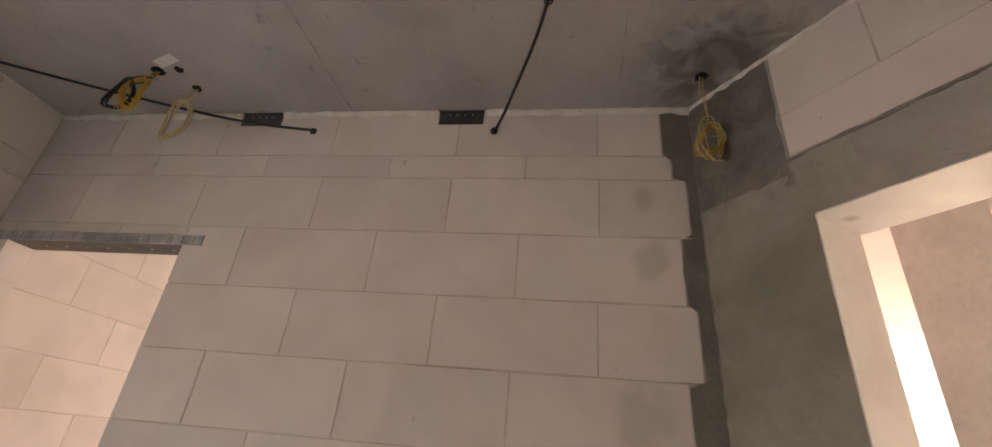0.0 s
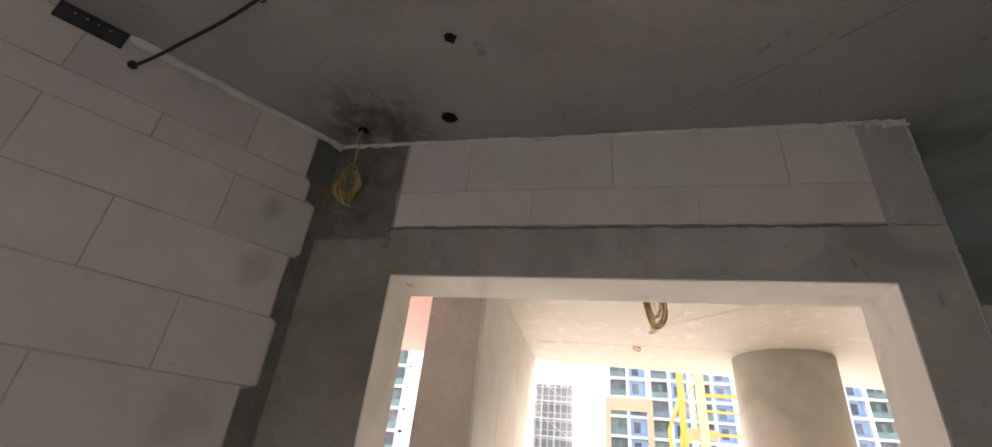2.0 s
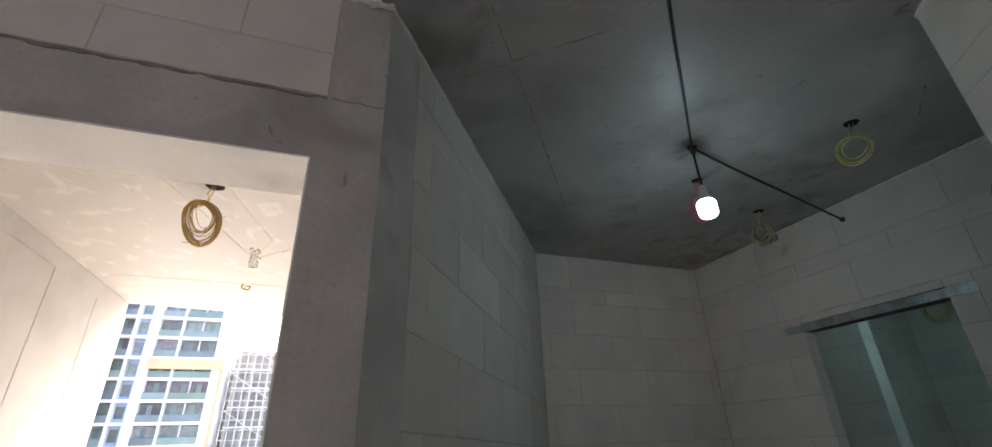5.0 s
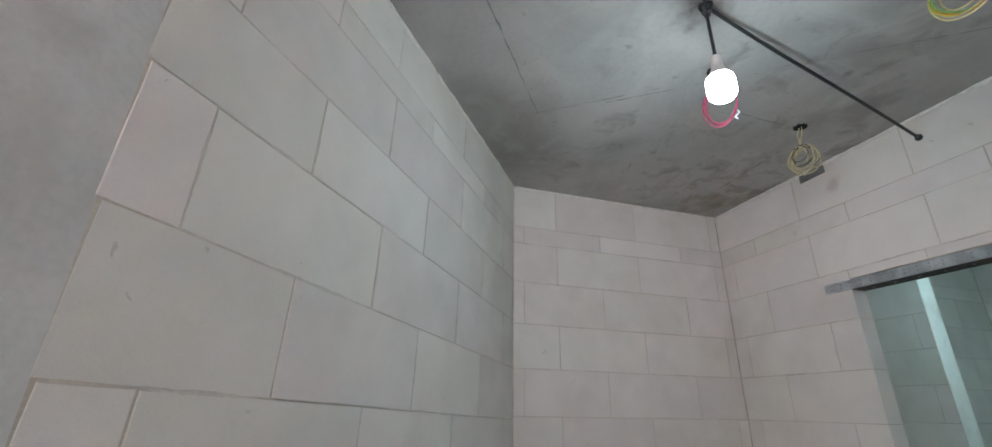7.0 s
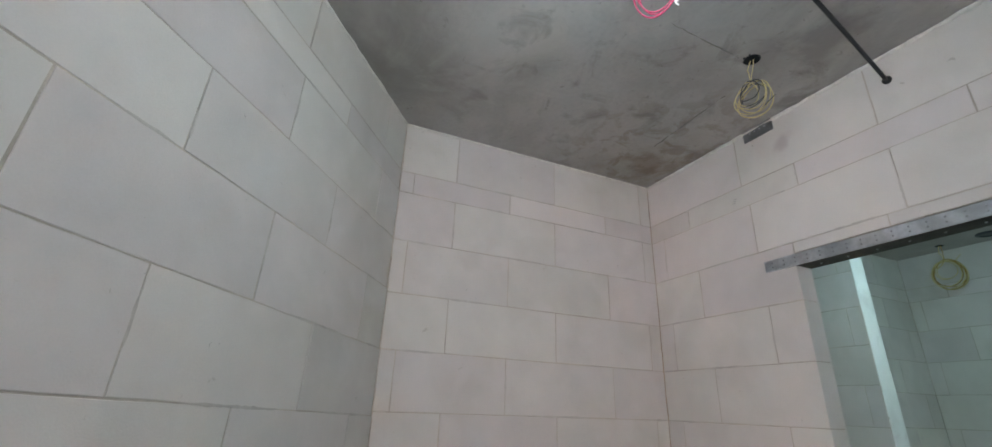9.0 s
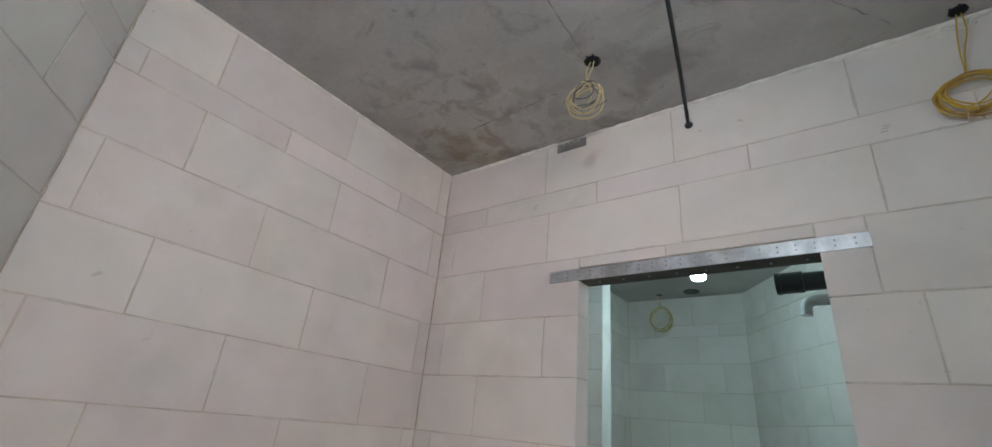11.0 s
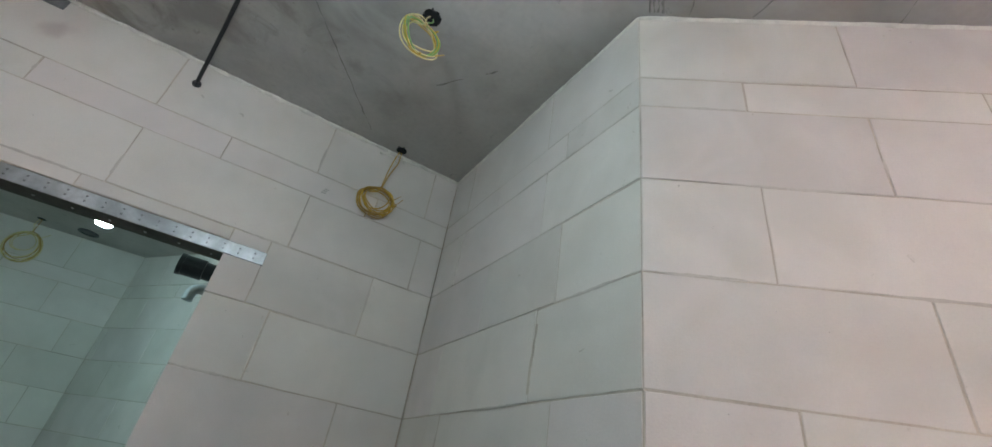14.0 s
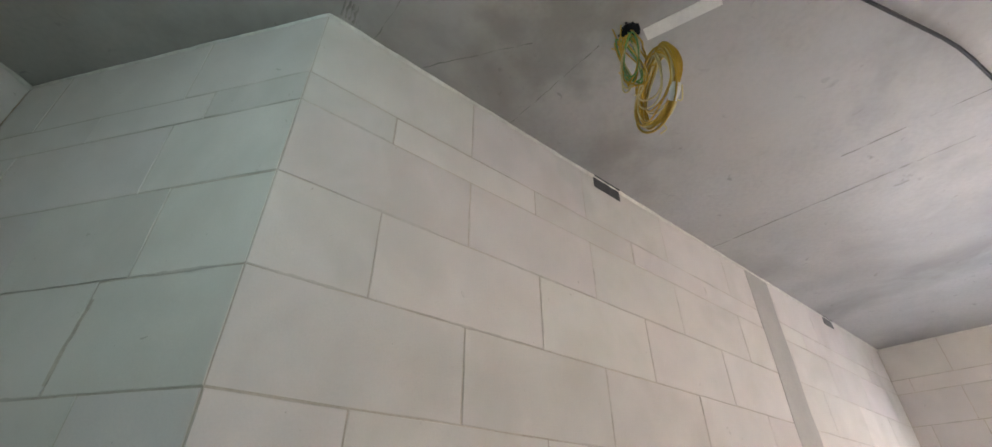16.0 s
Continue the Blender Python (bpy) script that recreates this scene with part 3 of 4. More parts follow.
def ragged(name, p0, p1, z0, z1, inner, outer, material, label, y=0.0015, step=0.025):
    """A thin uneven smear of render on a wall between two ragged edges, given as functions of the height."""
    bm = bmesh.new()
    n = int((z1 - z0) / step)
    prev = None
    for i in range(n + 1):
        z = z0 + (z1 - z0) * i / n
        a, b = inner(z), outer(z)
        row = [bm.verts.new((a, y, z)), bm.verts.new((b, y, z)), bm.verts.new((b, y - 0.006, z)), bm.verts.new((a, y - 0.006, z))]
        if prev:
            for k in range(4):
                bm.faces.new((prev[k], prev[(k + 1) % 4], row[(k + 1) % 4], row[k]))
        else:
            bm.faces.new(row)
        prev = row
    bm.faces.new(prev[::-1])
    bmesh.ops.recalc_face_normals(bm, faces=bm.faces[:])
    ob = part(name, bm, material)
    ob.matrix_world = wall_pose(p0, p1)
    return tagged(ob, label, "render smear", kind="structure")


def wobble(z, seed, amp):
    return amp * (noise.noise(Vector((z * 9, seed, 0))) + 0.6 * noise.noise(Vector((z * 31, seed, 5))))


STARTS = [0.118, 0.09, 0.04, 0.08, 0.048, 0.098, 0.05, 0.09, 0.05, 0.09, 0.05]


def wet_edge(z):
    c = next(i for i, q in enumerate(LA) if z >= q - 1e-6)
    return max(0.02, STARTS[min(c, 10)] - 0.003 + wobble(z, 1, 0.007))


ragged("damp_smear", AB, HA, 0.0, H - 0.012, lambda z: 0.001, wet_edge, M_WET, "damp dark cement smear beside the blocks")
LB = AB[1] - BC[1]
ragged("damp_patch", BC, AB, 2.30, H - 0.012, lambda z: 0.775 - BC[1] + 0.012 + wobble(z, 3, 0.012), lambda z: LB - 0.002, M_DAMP, "damp grey cement patch under the ceiling", y=0.0025)
ragged("mortar_smear", FG, EF, 1.655, 1.845, lambda z: 0.383 + (1.75 - z) * 0.06 + wobble(z, 4, 0.008), lambda z: 0.392 + (1.75 - z) * 0.06 + wobble(z, 6, 0.006), M_MORTAR, "rough smear of mortar on a block joint")
ccol = part("end_column", boxes((-0.23, 0.0, -0.14, -0.002, 0, H)), M_ENDCOL)
ccol.matrix_world = wall_pose(CD, BC) @ Matrix.Translation((2.5005, 0, 0))
tagged(ccol, "smooth grey concrete column face at the wall end, lightened as if lit", "column", kind="structure")

for a, b in ((0.0, 0.875), (1.09, 1.855), (2.075, 3.1)):
    bead("filler_north", AB, HA, 0.018, 0.005, lo=a, hi=b, drop=0.007)
bead("filler_balcony", BC, AB, 0.012, 0.006)
bead("filler_angled", CD, BC, 0.008, 0.003)
bead("filler_east", DE, CD, 0.007, 0.0015)
bead("filler_south", EF, DE, 0.010, 0.004)
bead("filler_return", FG, EF, 0.007, 0.0015)
bead("filler_south_angled", GH, FG, 0.009, 0.002)
bead("filler_west", HA, GH, 0.008, 0.002)

for nm, (cx, cy), rr in (("east_south", (3.652, -4.297), 0.0022), ("west_return", (1.048, -4.297), 0.0014), ("east_angled", (3.632, -2.671), 0.0009)):
    rnd = random.Random(nm)
    cj = part("corner_joint_" + nm, tube(bmesh.new(), [(cx + rnd.uniform(-0.0015, 0.0015), cy + rnd.uniform(-0.0015, 0.0015), 0.04 * i) for i in range(70)], [rr * rnd.choice((0.5, 0.8, 1.0, 1.3)) for _ in range(70)], 5), M_CORNER)
    tagged(cj, "rough brown mortar joint in the wall corner", "mortar joint", kind="structure")
rnd = random.Random("chips")
chip = bmesh.new()
for i in range(16):
    a = Vector((rnd.uniform(1.33, 1.50), -4.297, H - abs(rnd.gauss(0.0, 0.028))))
    tube(chip, [a, a + Vector((rnd.uniform(-0.02, 0.02), 0.001, rnd.uniform(-0.012, 0.012))), a + Vector((rnd.uniform(-0.03, 0.03), 0.002, rnd.uniform(-0.02, 0.004)))], [0.003, rnd.uniform(0.004, 0.008), 0.002], 6)
for i in range(30):
    a = Vector((1.594 - rnd.uniform(0.0, 0.004), rnd.uniform(-1.21, -1.0), H - abs(rnd.gauss(0.006, 0.012))))
    tube(chip, [a, a + Vector((-0.004, rnd.uniform(-0.02, 0.02), rnd.uniform(-0.01, 0.006))), a + Vector((-0.002, rnd.uniform(-0.03, 0.03), rnd.uniform(-0.014, 0.002)))], [0.004, rnd.uniform(0.006, 0.013), 0.003], 6)
fc = part("filler_chips", chip, M_SEAL)
tagged(fc, "rough white filler crumbs under the ceiling", "filler", kind="structure")

pm = boxes(*[(x + dx, x + dx + 0.020, -4.2996, -4.2976, z + dz, z + dz + 0.0022) for x, z in ((1.629, 2.450), (3.016, 2.453)) for dx, dz in ((0, 0), (0.004, -0.011), (-0.006, 0.010))])
pm = part("pencil_marks", pm, M_CHASE)
tagged(pm, "faint pencil setting-out marks on the blocks", "pencil marks", kind="structure")

# grey filled chase on the angled wall
ch = bmesh.new()
n = 24
prev = None
for i in range(n + 1):
    z = H * i / n
    s0, s1 = LG - 2.98 + random.uniform(-0.008, 0.008) + 0.0, LG - 2.70 + random.uniform(-0.008, 0.008)
    row = [ch.verts.new((s0, 0.0035, z)), ch.verts.new((s1, 0.0035, z)), ch.verts.new((s1, -0.01, z)), ch.verts.new((s0, -0.01, z))]
    if prev:
        for k in range(4):
            ch.faces.new((prev[k], prev[(k + 1) % 4], row[(k + 1) % 4], row[k]))
    prev = row
chase = part("filled_chase", ch, M_CHASE)
chase.matrix_world = wall_pose(GH, FG)
tagged(chase, "vertical strip of grey cement filling in the block wall", "cement strip", kind="structure")

# room beyond the north wall
out = Vector((HA[0] - GH[0], HA[1] - GH[1], 0)).normalized()
P1 = (HA[0] + 0.12 * out.x, HA[1] + 0.12 * out.y)
P2 = (HA[0] + 3.0 * out.x, HA[1] + 3.0 * out.y)
# Unseen low opening, added to brighten the next room.
block_wall("wall_next_room", P2, P1, {0: [0.4], 1: [0.7]}, lines=LA, opening=(0.15, 2.75, 1.08, 1.11))
d2 = Vector((AB[0] - HA[0], AB[1] - HA[1], 0)).normalized()
k2 = (1.7 - P2[0]) / d2.x
P3 = (1.7, P2[1] + k2 * d2.y)
far = part("wall_next_room_end", boxes((0, k2, -0.14, 0, 0, H)), M_PLASTER)
far.matrix_world = wall_pose(P3, P2)
tagged(far, "plain pale end wall of the next room", "wall", kind="structure")
# Out of view; its opening is sized to light the next room.
east = part("wall_next_room_window", boxes((1.7, 1.84, 1.30, 1.45, 0, H), (1.7, 1.84, P3[1] - 0.3, P3[1] + 0.1, 0, H), (1.7, 1.84, 1.45, P3[1] - 0.3, 2.5, H)), M_PLASTER)
tagged(east, "pale wall with a tall unglazed window opening", "wall", kind="structure")

# washroom behind the south doorway
Q0, Q1, Q2, Q3, Q4, Q5 = (0.52, -4.44), (2.645, -7.32), (3.775, -7.32), (3.775, -6.02), (4.30, -5.88), (4.30, -4.44)
NIB = (3.405, -5.88)
block_wall("wall_washroom_angled", Q0, Q1, {0: [3.2], 1: [3.5]}, ext=(0.1, 0.1))
block_wall("wall_washroom_back", Q1, Q2, {0: [0.47], 1: [0.23, 0.84], 2: [0.44], 3: [0.22, 0.775], 4: [0.43], 5: [0.22, 0.755], 6: [0.43], 7: [0.22, 0.755]}, ext=(0.1, 0.1))
block_wall("wall_washroom_return", Q2, Q3, {0: [0.4], 1: [0.75]}, ext=(0.1, 0))
block_wall("wall_washroom_nib", NIB, Q4, {0: [0.42], 1: [0.7]}, ext=(0, 0.1))
nb = part("wall_washroom_nib_back", boxes((3.407, 3.93, -6.03, -6.0205, 0, H)), M_PLASTER)
tagged(nb, "plain back of the washroom nib wall", "wall", kind="structure")
block_wall("wall_washroom_side", Q4, Q5, {0: [0.5], 1: [0.25]}, ext=(0.1, 0.15))
# Unseen closing pieces, added where daylight leaked in behind the south wall.
for x0, x1 in ((3.757, 5.0), (0.35, 0.943)):
    cw = part("washroom_light_stop", boxes((x0, x1, -4.45, -4.30, 0, H)), M_PLASTER)
    tagged(cw, "plain unseen wall added to keep daylight out of the washroom", "wall", kind="structure")
# End face of the nib wall; white plaster stands in for lamplight on it.
st = part("nib_end_face", bevelled(boxes((3.396, 3.404, -6.026, -5.876, 0, H - 0.002)), 0.003, 1), M_PLASTER)
tagged(st, "smooth end face of the washroom nib wall, coloured pale as if lit", "corner strip", kind="structure")

# steel lintels
def lintel(p0, p1, s0, s1, z0, z1, thick, label):
    th = new("steel_lintel")
    th.matrix_world = wall_pose(p0, p1)
    w = s1 - s0
    face = part("face", bevelled(boxes((s0, s1, 0.001, 0.006, z0, z1)), 0.0015, 1), M_GALV, th)
    leg = part("soffit_leg", boxes((s0, s1, -thick, 0.0008, z0, z0 + 0.004)), M_UNDERSIDE, th, "steel underside with its shade in the dark colour")
    for i in range(int(w / 0.11)):
        x = s0 + 0.07 + 0.11 * i
        part("dimple", tube(bmesh.new(), [(x, -thick * 0.5, z0 + 0.001), (x, -thick * 0.5, z0 - 0.0025)], [0.0055, 0.003], 8), M_GALV, leg)
    n = int(w / 0.055)
    for i in range(n):
        for r in range(2):
            x = s0 + 0.04 + (w - 0.08) * i / (n - 1)
            z = z0 + (z1 - z0) * (0.33 + 0.36 * r)
            part("dimple", tube(bmesh.new(), [(x, 0.005, z), (x, 0.0085, z)], [0.0045, 0.0025], 8), M_ZINC, face)
    return tagged(th, label, "lintel")


lintel(EF, DE, 0.70, 1.875, 2.042, 2.095, 0.1, "perforated galvanised steel lintel over the washroom doorway")
lintel(AB, HA, 2.025, 3.085, 2.097, 2.143, 0.12, "perforated galvanised steel lintel over the doorway")

# ---- balcony ----
EDGE = [(5.30, 6.0), (5.32, 1.2), (5.50, 0.6), (6.15, -3.6)]
slab = part("balcony_floor", prism([(1.841, -1.215), (3.72, -2.55), (3.85, -2.7), (3.85, -3.6), (6.15, -3.6), (5.5, 0.6), (5.32, 1.2), (5.3, 6.0), (1.841, 6.0)], -0.2, 0.0), M_BALC)
tagged(slab, "bare concrete balcony floor", "floor", kind="structure")
bs = prism([(1.8405, -1.21), (3.72, -2.545), (3.855, -2.7), (3.855, -3.6), (6.15, -3.6), (5.5, 0.6), (5.46, 0.76), (1.8405, 0.76)], 2.67, 3.0)
for pts in (((4.61, 0.55), (4.62, -0.45), (4.66, -1.4)), ((2.9, -0.55), (3.6, -0.72), (4.0, -0.56)), ((3.38, -1.18), (3.7, -0.86), (3.97, -0.58)), ((2.6, -0.15), (3.3, -0.38), (3.97, -0.56))):
    tube(bs, [(x, y, 2.67) for x, y in pts], 0.003, 5)
bceil = part("balcony_ceiling", bs, M_SOFFIT)
tagged(bceil, "white skimmed balcony soffit with fine cracks", "ceiling", kind="structure")
nceil = part("balcony_ceiling_next", prism([(1.8405, 0.765), (5.46, 0.765), (5.32, 1.2), (5.3, 6.0), (1.8405, 6.0)], 2.67, 3.0), M_PINK)
tagged(nceil, "pale pink neighbouring balcony soffit", "ceiling", kind="structure")
pw = part("balcony_partition", boxes((2.64, 5.48, 0.615, 0.92, 0, 2.668)), M_PANEL)
tagged(pw, "white balcony partition wall clad with tall boards", "partition wall", kind="structure")
for x0, x1 in ((2.655, 3.345), (3.345, 4.09), (4.09, 4.80), (4.80, 5.475)):
    part("panel", bevelled(boxes((x0 + 0.003, x1 - 0.003, 0.60, 0.616, 0.01, 2.535)), 0.003, 1), M_PANEL, pw)
part("end_face", boxes((2.61, 2.6395, 0.60, 0.925, 0, 2.667)), M_PILLAR, pw, "raw grey concrete end face")
col = part("round_column", lathe(bmesh.new(), [(0.43, 0.0), (0.43, 2.669)], (4.92, -1.80, 0), 48), M_ROUND, smooth=False)
for p in col.data.polygons:
    p.use_smooth = len(p.vertices) == 4
tagged(col, "thick round grey concrete balcony column", "column", kind="structure")
sw = part("balcony_side_wall", boxes((3.86, 6.2, -3.75, -3.6, 0, 3.0)), M_PLASTER)
tagged(sw, "plain balcony end wall", "wall", kind="structure")

# ---- outside ----
ground = part("ground", boxes((-300, 600, -450, 450, -9.2, -9.0)), M_GROUND)
tagged(ground, "bare sunlit construction site ground", "ground", kind="structure")
# Unseen mass overhead, added to block sun; its height sets the ground bounce.
upper = part("upper_shade_block", prism([(-3.45, -0.2), (-1.05, 3.2), (0.8, 5.7), (5.2, 6.2), (5.2, -9), (0.3, -9), (0.3, -4.4), (0.85, -3.3)], 3.001, 9), M_PILLAR)
tagged(upper, "unseen pale mass added above the rooms to block the sun", "building", kind="structure")
lower = part("lower_storeys", boxes((-6, 5.2, -9, 8, -9.0, -0.21)), M_PILLAR)
tagged(lower, "pale lower storeys of the unfinished building", "building", kind="structure")


def facade(name, x, y0, y1, floors, z_base, cells, label, pier=0.42, first=0.42, storey=3.0, depth=14):
    """A block of flats seen from the balcony: storey bands, piers, recessed panes, mullions and glass balustrades. cells: (width, pane material, balustrade, pier after it)."""
    th = new(name)
    th.location = (x, 0, z_base)
    top = floors * storey
    part("wall", boxes((1.3, depth, y0, y1, 0, top)), M_FACADE, th)
    for f in range(floors + 1):
        part("storey_band", boxes((0, 1.3, y0, y1, f * storey - 0.2, f * storey + 0.2)), M_FACADE, th)
    made = {}
    rnd = random.Random(name + label)
    y, i, pr = y0, 0, first
    while True:
        w, pm, rails, after = cells[i % len(cells)]
        part("pier", boxes((0.05, 1.3, y, min(y + pr, y1), 0.2, top - 0.2)), M_FACADE, th)
        y += pr
        pr = after
        if y + w > y1:
            if y < y1:
                part("end_pier", boxes((0.06, 1.3, y, y1, 0.2, top - 0.2)), M_FACADE, th)
            break
        key = (w, pm.name)
        if key not in made:
            made[key] = (mesh_of("pane", boxes((1.0, 1.06, -w / 2, w / 2, 0.2, storey - 0.2)), pm), mesh_of("rail", boxes((0.12, 0.16, -w / 2, w / 2, 0.2, 1.15)), M_RAIL),
                         mesh_of("mullion", boxes((0.3, 1.0, -0.06, 0.06, 0.2, storey - 0.2)), M_FACADE), mesh_of("sash", boxes((0.9, 1.0, -0.5, 0.5, 0.7, storey - 0.7)), M_GLASS),
                         mesh_of("curtain", boxes((0.96, 0.995, -0.32, 0.32, 0.25, storey - 0.5)), M_RAIL))
        for f in range(floors):
            o = new("window_pane", made[key][0])
            o.parent, o.location = th, (0, y + w / 2, f * storey)
            if w > 3.5:
                o = new("mullion", made[key][2])
                o.parent, o.location = th, (0, y + w / 2, f * storey)
            if rails:
                o = new("balustrade", made[key][1])
                o.parent, o.location = th, (0, y + w / 2, f * storey)
                for side in ((0.25, 0.75) if w > 3.5 else (0.5,)):
                    if rnd.random() < 0.75:
                        o = new("curtain", made[key][4])
                        o.parent, o.location = th, (0, y + w * side + rnd.uniform(-0.5, 0.5), f * storey)
            else:
                o = new("sash", made[key][3])
                o.parent, o.location = th, (0, y + w / 2 + 0.2, f * storey)
        y += w
        i += 1
    part("parapet", boxes((0, 0.4, y0, y1, top + 0.3, top + 1.2)), M_FACADE, th)
    return tagged(th, label, "building")


oc = facade("apartment_building", 84, 13.0, 38, 12, -9.6, [(4.9, M_GLASS, True, 0.32), (2.9, M_GLASS, True, 1.3), (1.6, M_BLUE, False, 0.42), (2.3, M_GLASS, True, 1.5)], "white apartment building with glass balconies across the site", first=1.5)
ob = facade("apartment_building", 84, -22.3, -1.7, 12, -9.6, [(2.6, M_BLUE, False, 0.5), (2.6, M_GLASS, True, 0.9)], "white and blue apartment building with ochre frames", first=0.9)
for q in ((-0.25, 0.05, -9.15, -8.2, 0, 23.8), (-0.25, 0.05, -8.19, -1.7, 21.8, 23.8), (-0.25, 0.05, -2.5, -1.7, 0, 21.79), (-0.25, 0.05, -18.6, -13.4, 18.3, 19.9)):
    part("ochre_band", boxes(q), M_OCHRE, ob, "ochre painted band")
facade("apartment_building", 90, -62, -27, 11, -9.6, [(2.4, M_BLUE, False, 0.42), (2.8, M_GLASS, True, 0.6)], "white apartment building behind the crane")
for q in ((-0.25, 0.05, 12.9, 13.3, 0, 24.2), (-0.25, 0.05, 13.31, 23.0, 22.4, 23.9) ):
    part("ochre_band", boxes(q), M_OCHRE, oc, "ochre painted band")

near = facade("apartment_building", 68, 27.2, 68, 11, -9.6, [(2.9, M_GLASS, True, 0.32), (3.3, M_GLASS, True, 0.32), (2.2, M_BLUE, False, 0.9)], "white apartment building with wide glass balconies", first=0.5)
for q in ((-0.25, 0.05, 33.4, 34.6, 0, 17.6), (-0.25, 0.05, 34.61, 44.0, 16.3, 17.6)):
    part("ochre_band", boxes(q), M_OCHRE, near, "ochre painted band")

# building shell under scaffolding
shell = new("scaffolded_building")
shell.location = (88, 0, -9.6)
part("wall", boxes((3, 12, 4.0, 12.2, 0, 26.5)), M_SHELL, shell)
for f in range(10):
    part("floor_slab", boxes((0.8, 3, 4.0, 12.2, f * 2.9 - 0.12, f * 2.9 + 0.12)), M_FACADE, shell)
for yy in (4.3, 7.0, 9.6, 11.9):
    part("column", boxes((1.0, 1.5, yy - 0.2, yy + 0.2, 0, 26)), M_SHELL, shell)
scaf = new("scaffold")
scaf.location = (87, 0, -9.6)
for i in range(9):
    part("standard", boxes((0, 0.12, 3.6 + i * 1.08, 3.72 + i * 1.08, 0, 27)), M_SCAF, scaf)
for f in range(20):
    part("ledger", boxes((0.0, 0.1, 3.4, 12.5, f * 1.4, f * 1.4 + 0.1)), M_SCAF, scaf)
for f in range(10):
    part("brace", tube(bmesh.new(), [(0.05, 3.6 + (f % 2) * 4.3, f * 2.8), (0.05, 7.9 + (f % 2) * 4.3, f * 2.8 + 2.8)], 0.06, 5), M_SCAF, scaf)
tagged(shell, "unfinished grey concrete building shell", "building")
tagged(scaf, "steel scaffold in front of the building shell", "scaffold")

# tower crane
crane = new("tower_crane")
crane.location = (42, -7.6, -9)
W = 0.75
for sx in (-W, W):
    for sy in (-W, W):
        part("leg", boxes((sx - 0.11, sx + 0.11, sy - 0.11, sy + 0.11, 0, 34)), M_CRANE, crane)
for i in range(20):
    z = i * 1.7
    for a, b in (((-W, -W), (-W, W)), ((W, -W), (W, W)), ((-W, -W), (W, -W)), ((-W, W), (W, W))):
        part("brace", tube(bmesh.new(), [(*a, z), (*b, z + 1.7)] if i % 2 else [(*b, z), (*a, z + 1.7)], 0.05, 5), M_CRANE, crane)
part("climbing_frame", tube(bmesh.new(), [(-1.2, 1.5, 8), (-1.2, 2.0, 14.5), (-1.0, 1.0, 17)], 0.14, 6), M_CRANE, crane)
part("climbing_strut", tube(bmesh.new(), [(-1.2, 2.2, 6), (-1.2, 0.9, 16)], 0.10, 6), M_CRANE, crane)
part("tie_strut", tube(bmesh.new(), [(-0.5, -0.7, 12.8), (-0.8, -4.5, 10.2)], 0.12, 6), M_CRANE, crane)
part("tie_strut", tube(bmesh.new(), [(-0.5, -0.7, 16.2), (-0.8, -5.0, 16.0)], 0.09, 6), M_CRANE, crane)
part("tie_strut", tube(bmesh.new(), [(-0.5, -0.7, 9.6), (-0.8, -4.6, 12.0)], 0.12, 6), M_CRANE, crane)
part("mast_column", bevelled(boxes((-1.1, -0.7, -W - 0.15, -W + 0.5, 0, 34)), 0.03, 1), M_BEAM, crane, "pale orange box column")
part("tie_beam", boxes((-0.9, -0.7, -6.5, -W - 0.16, 17.2, 17.45)), M_CRANE, crane)
part("tie_beam", boxes((-0.9, -0.7, -6.5, -W - 0.16, 14.4, 14.6)), M_CRANE, crane)
tagged(crane, "yellow lattice tower crane mast on the site", "crane")

# steel canopy at the neighbouring block
can = new("steel_canopy")
can.location = (19.5, 12.6, 5.1)
can.rotation_euler = (0, radians(4), radians(-20))
part("edge_beam", boxes((-4, 1.2, -0.1, 0.1, -0.34, 0.3)), M_STEEL, can)
part("top_flange", boxes((-4, 1.2, -0.2, 0.2, 0.3, 0.35)), M_MAROON, can)
for i in range(5):
    part("slat", boxes((-4, 0.9 - 0.45 * i, 0.12 + 0.16 * i, 0.3 + 0.16 * i, -0.62 - 0.27 * i, -0.44 - 0.27 * i)), M_MAROON, can)
part("post", boxes((-2.1, -1.9, -0.1, 0.1, -15, -0.3)), M_STEEL, can)
tagged(can, "grey steel canopy edge with maroon slats", "canopy")

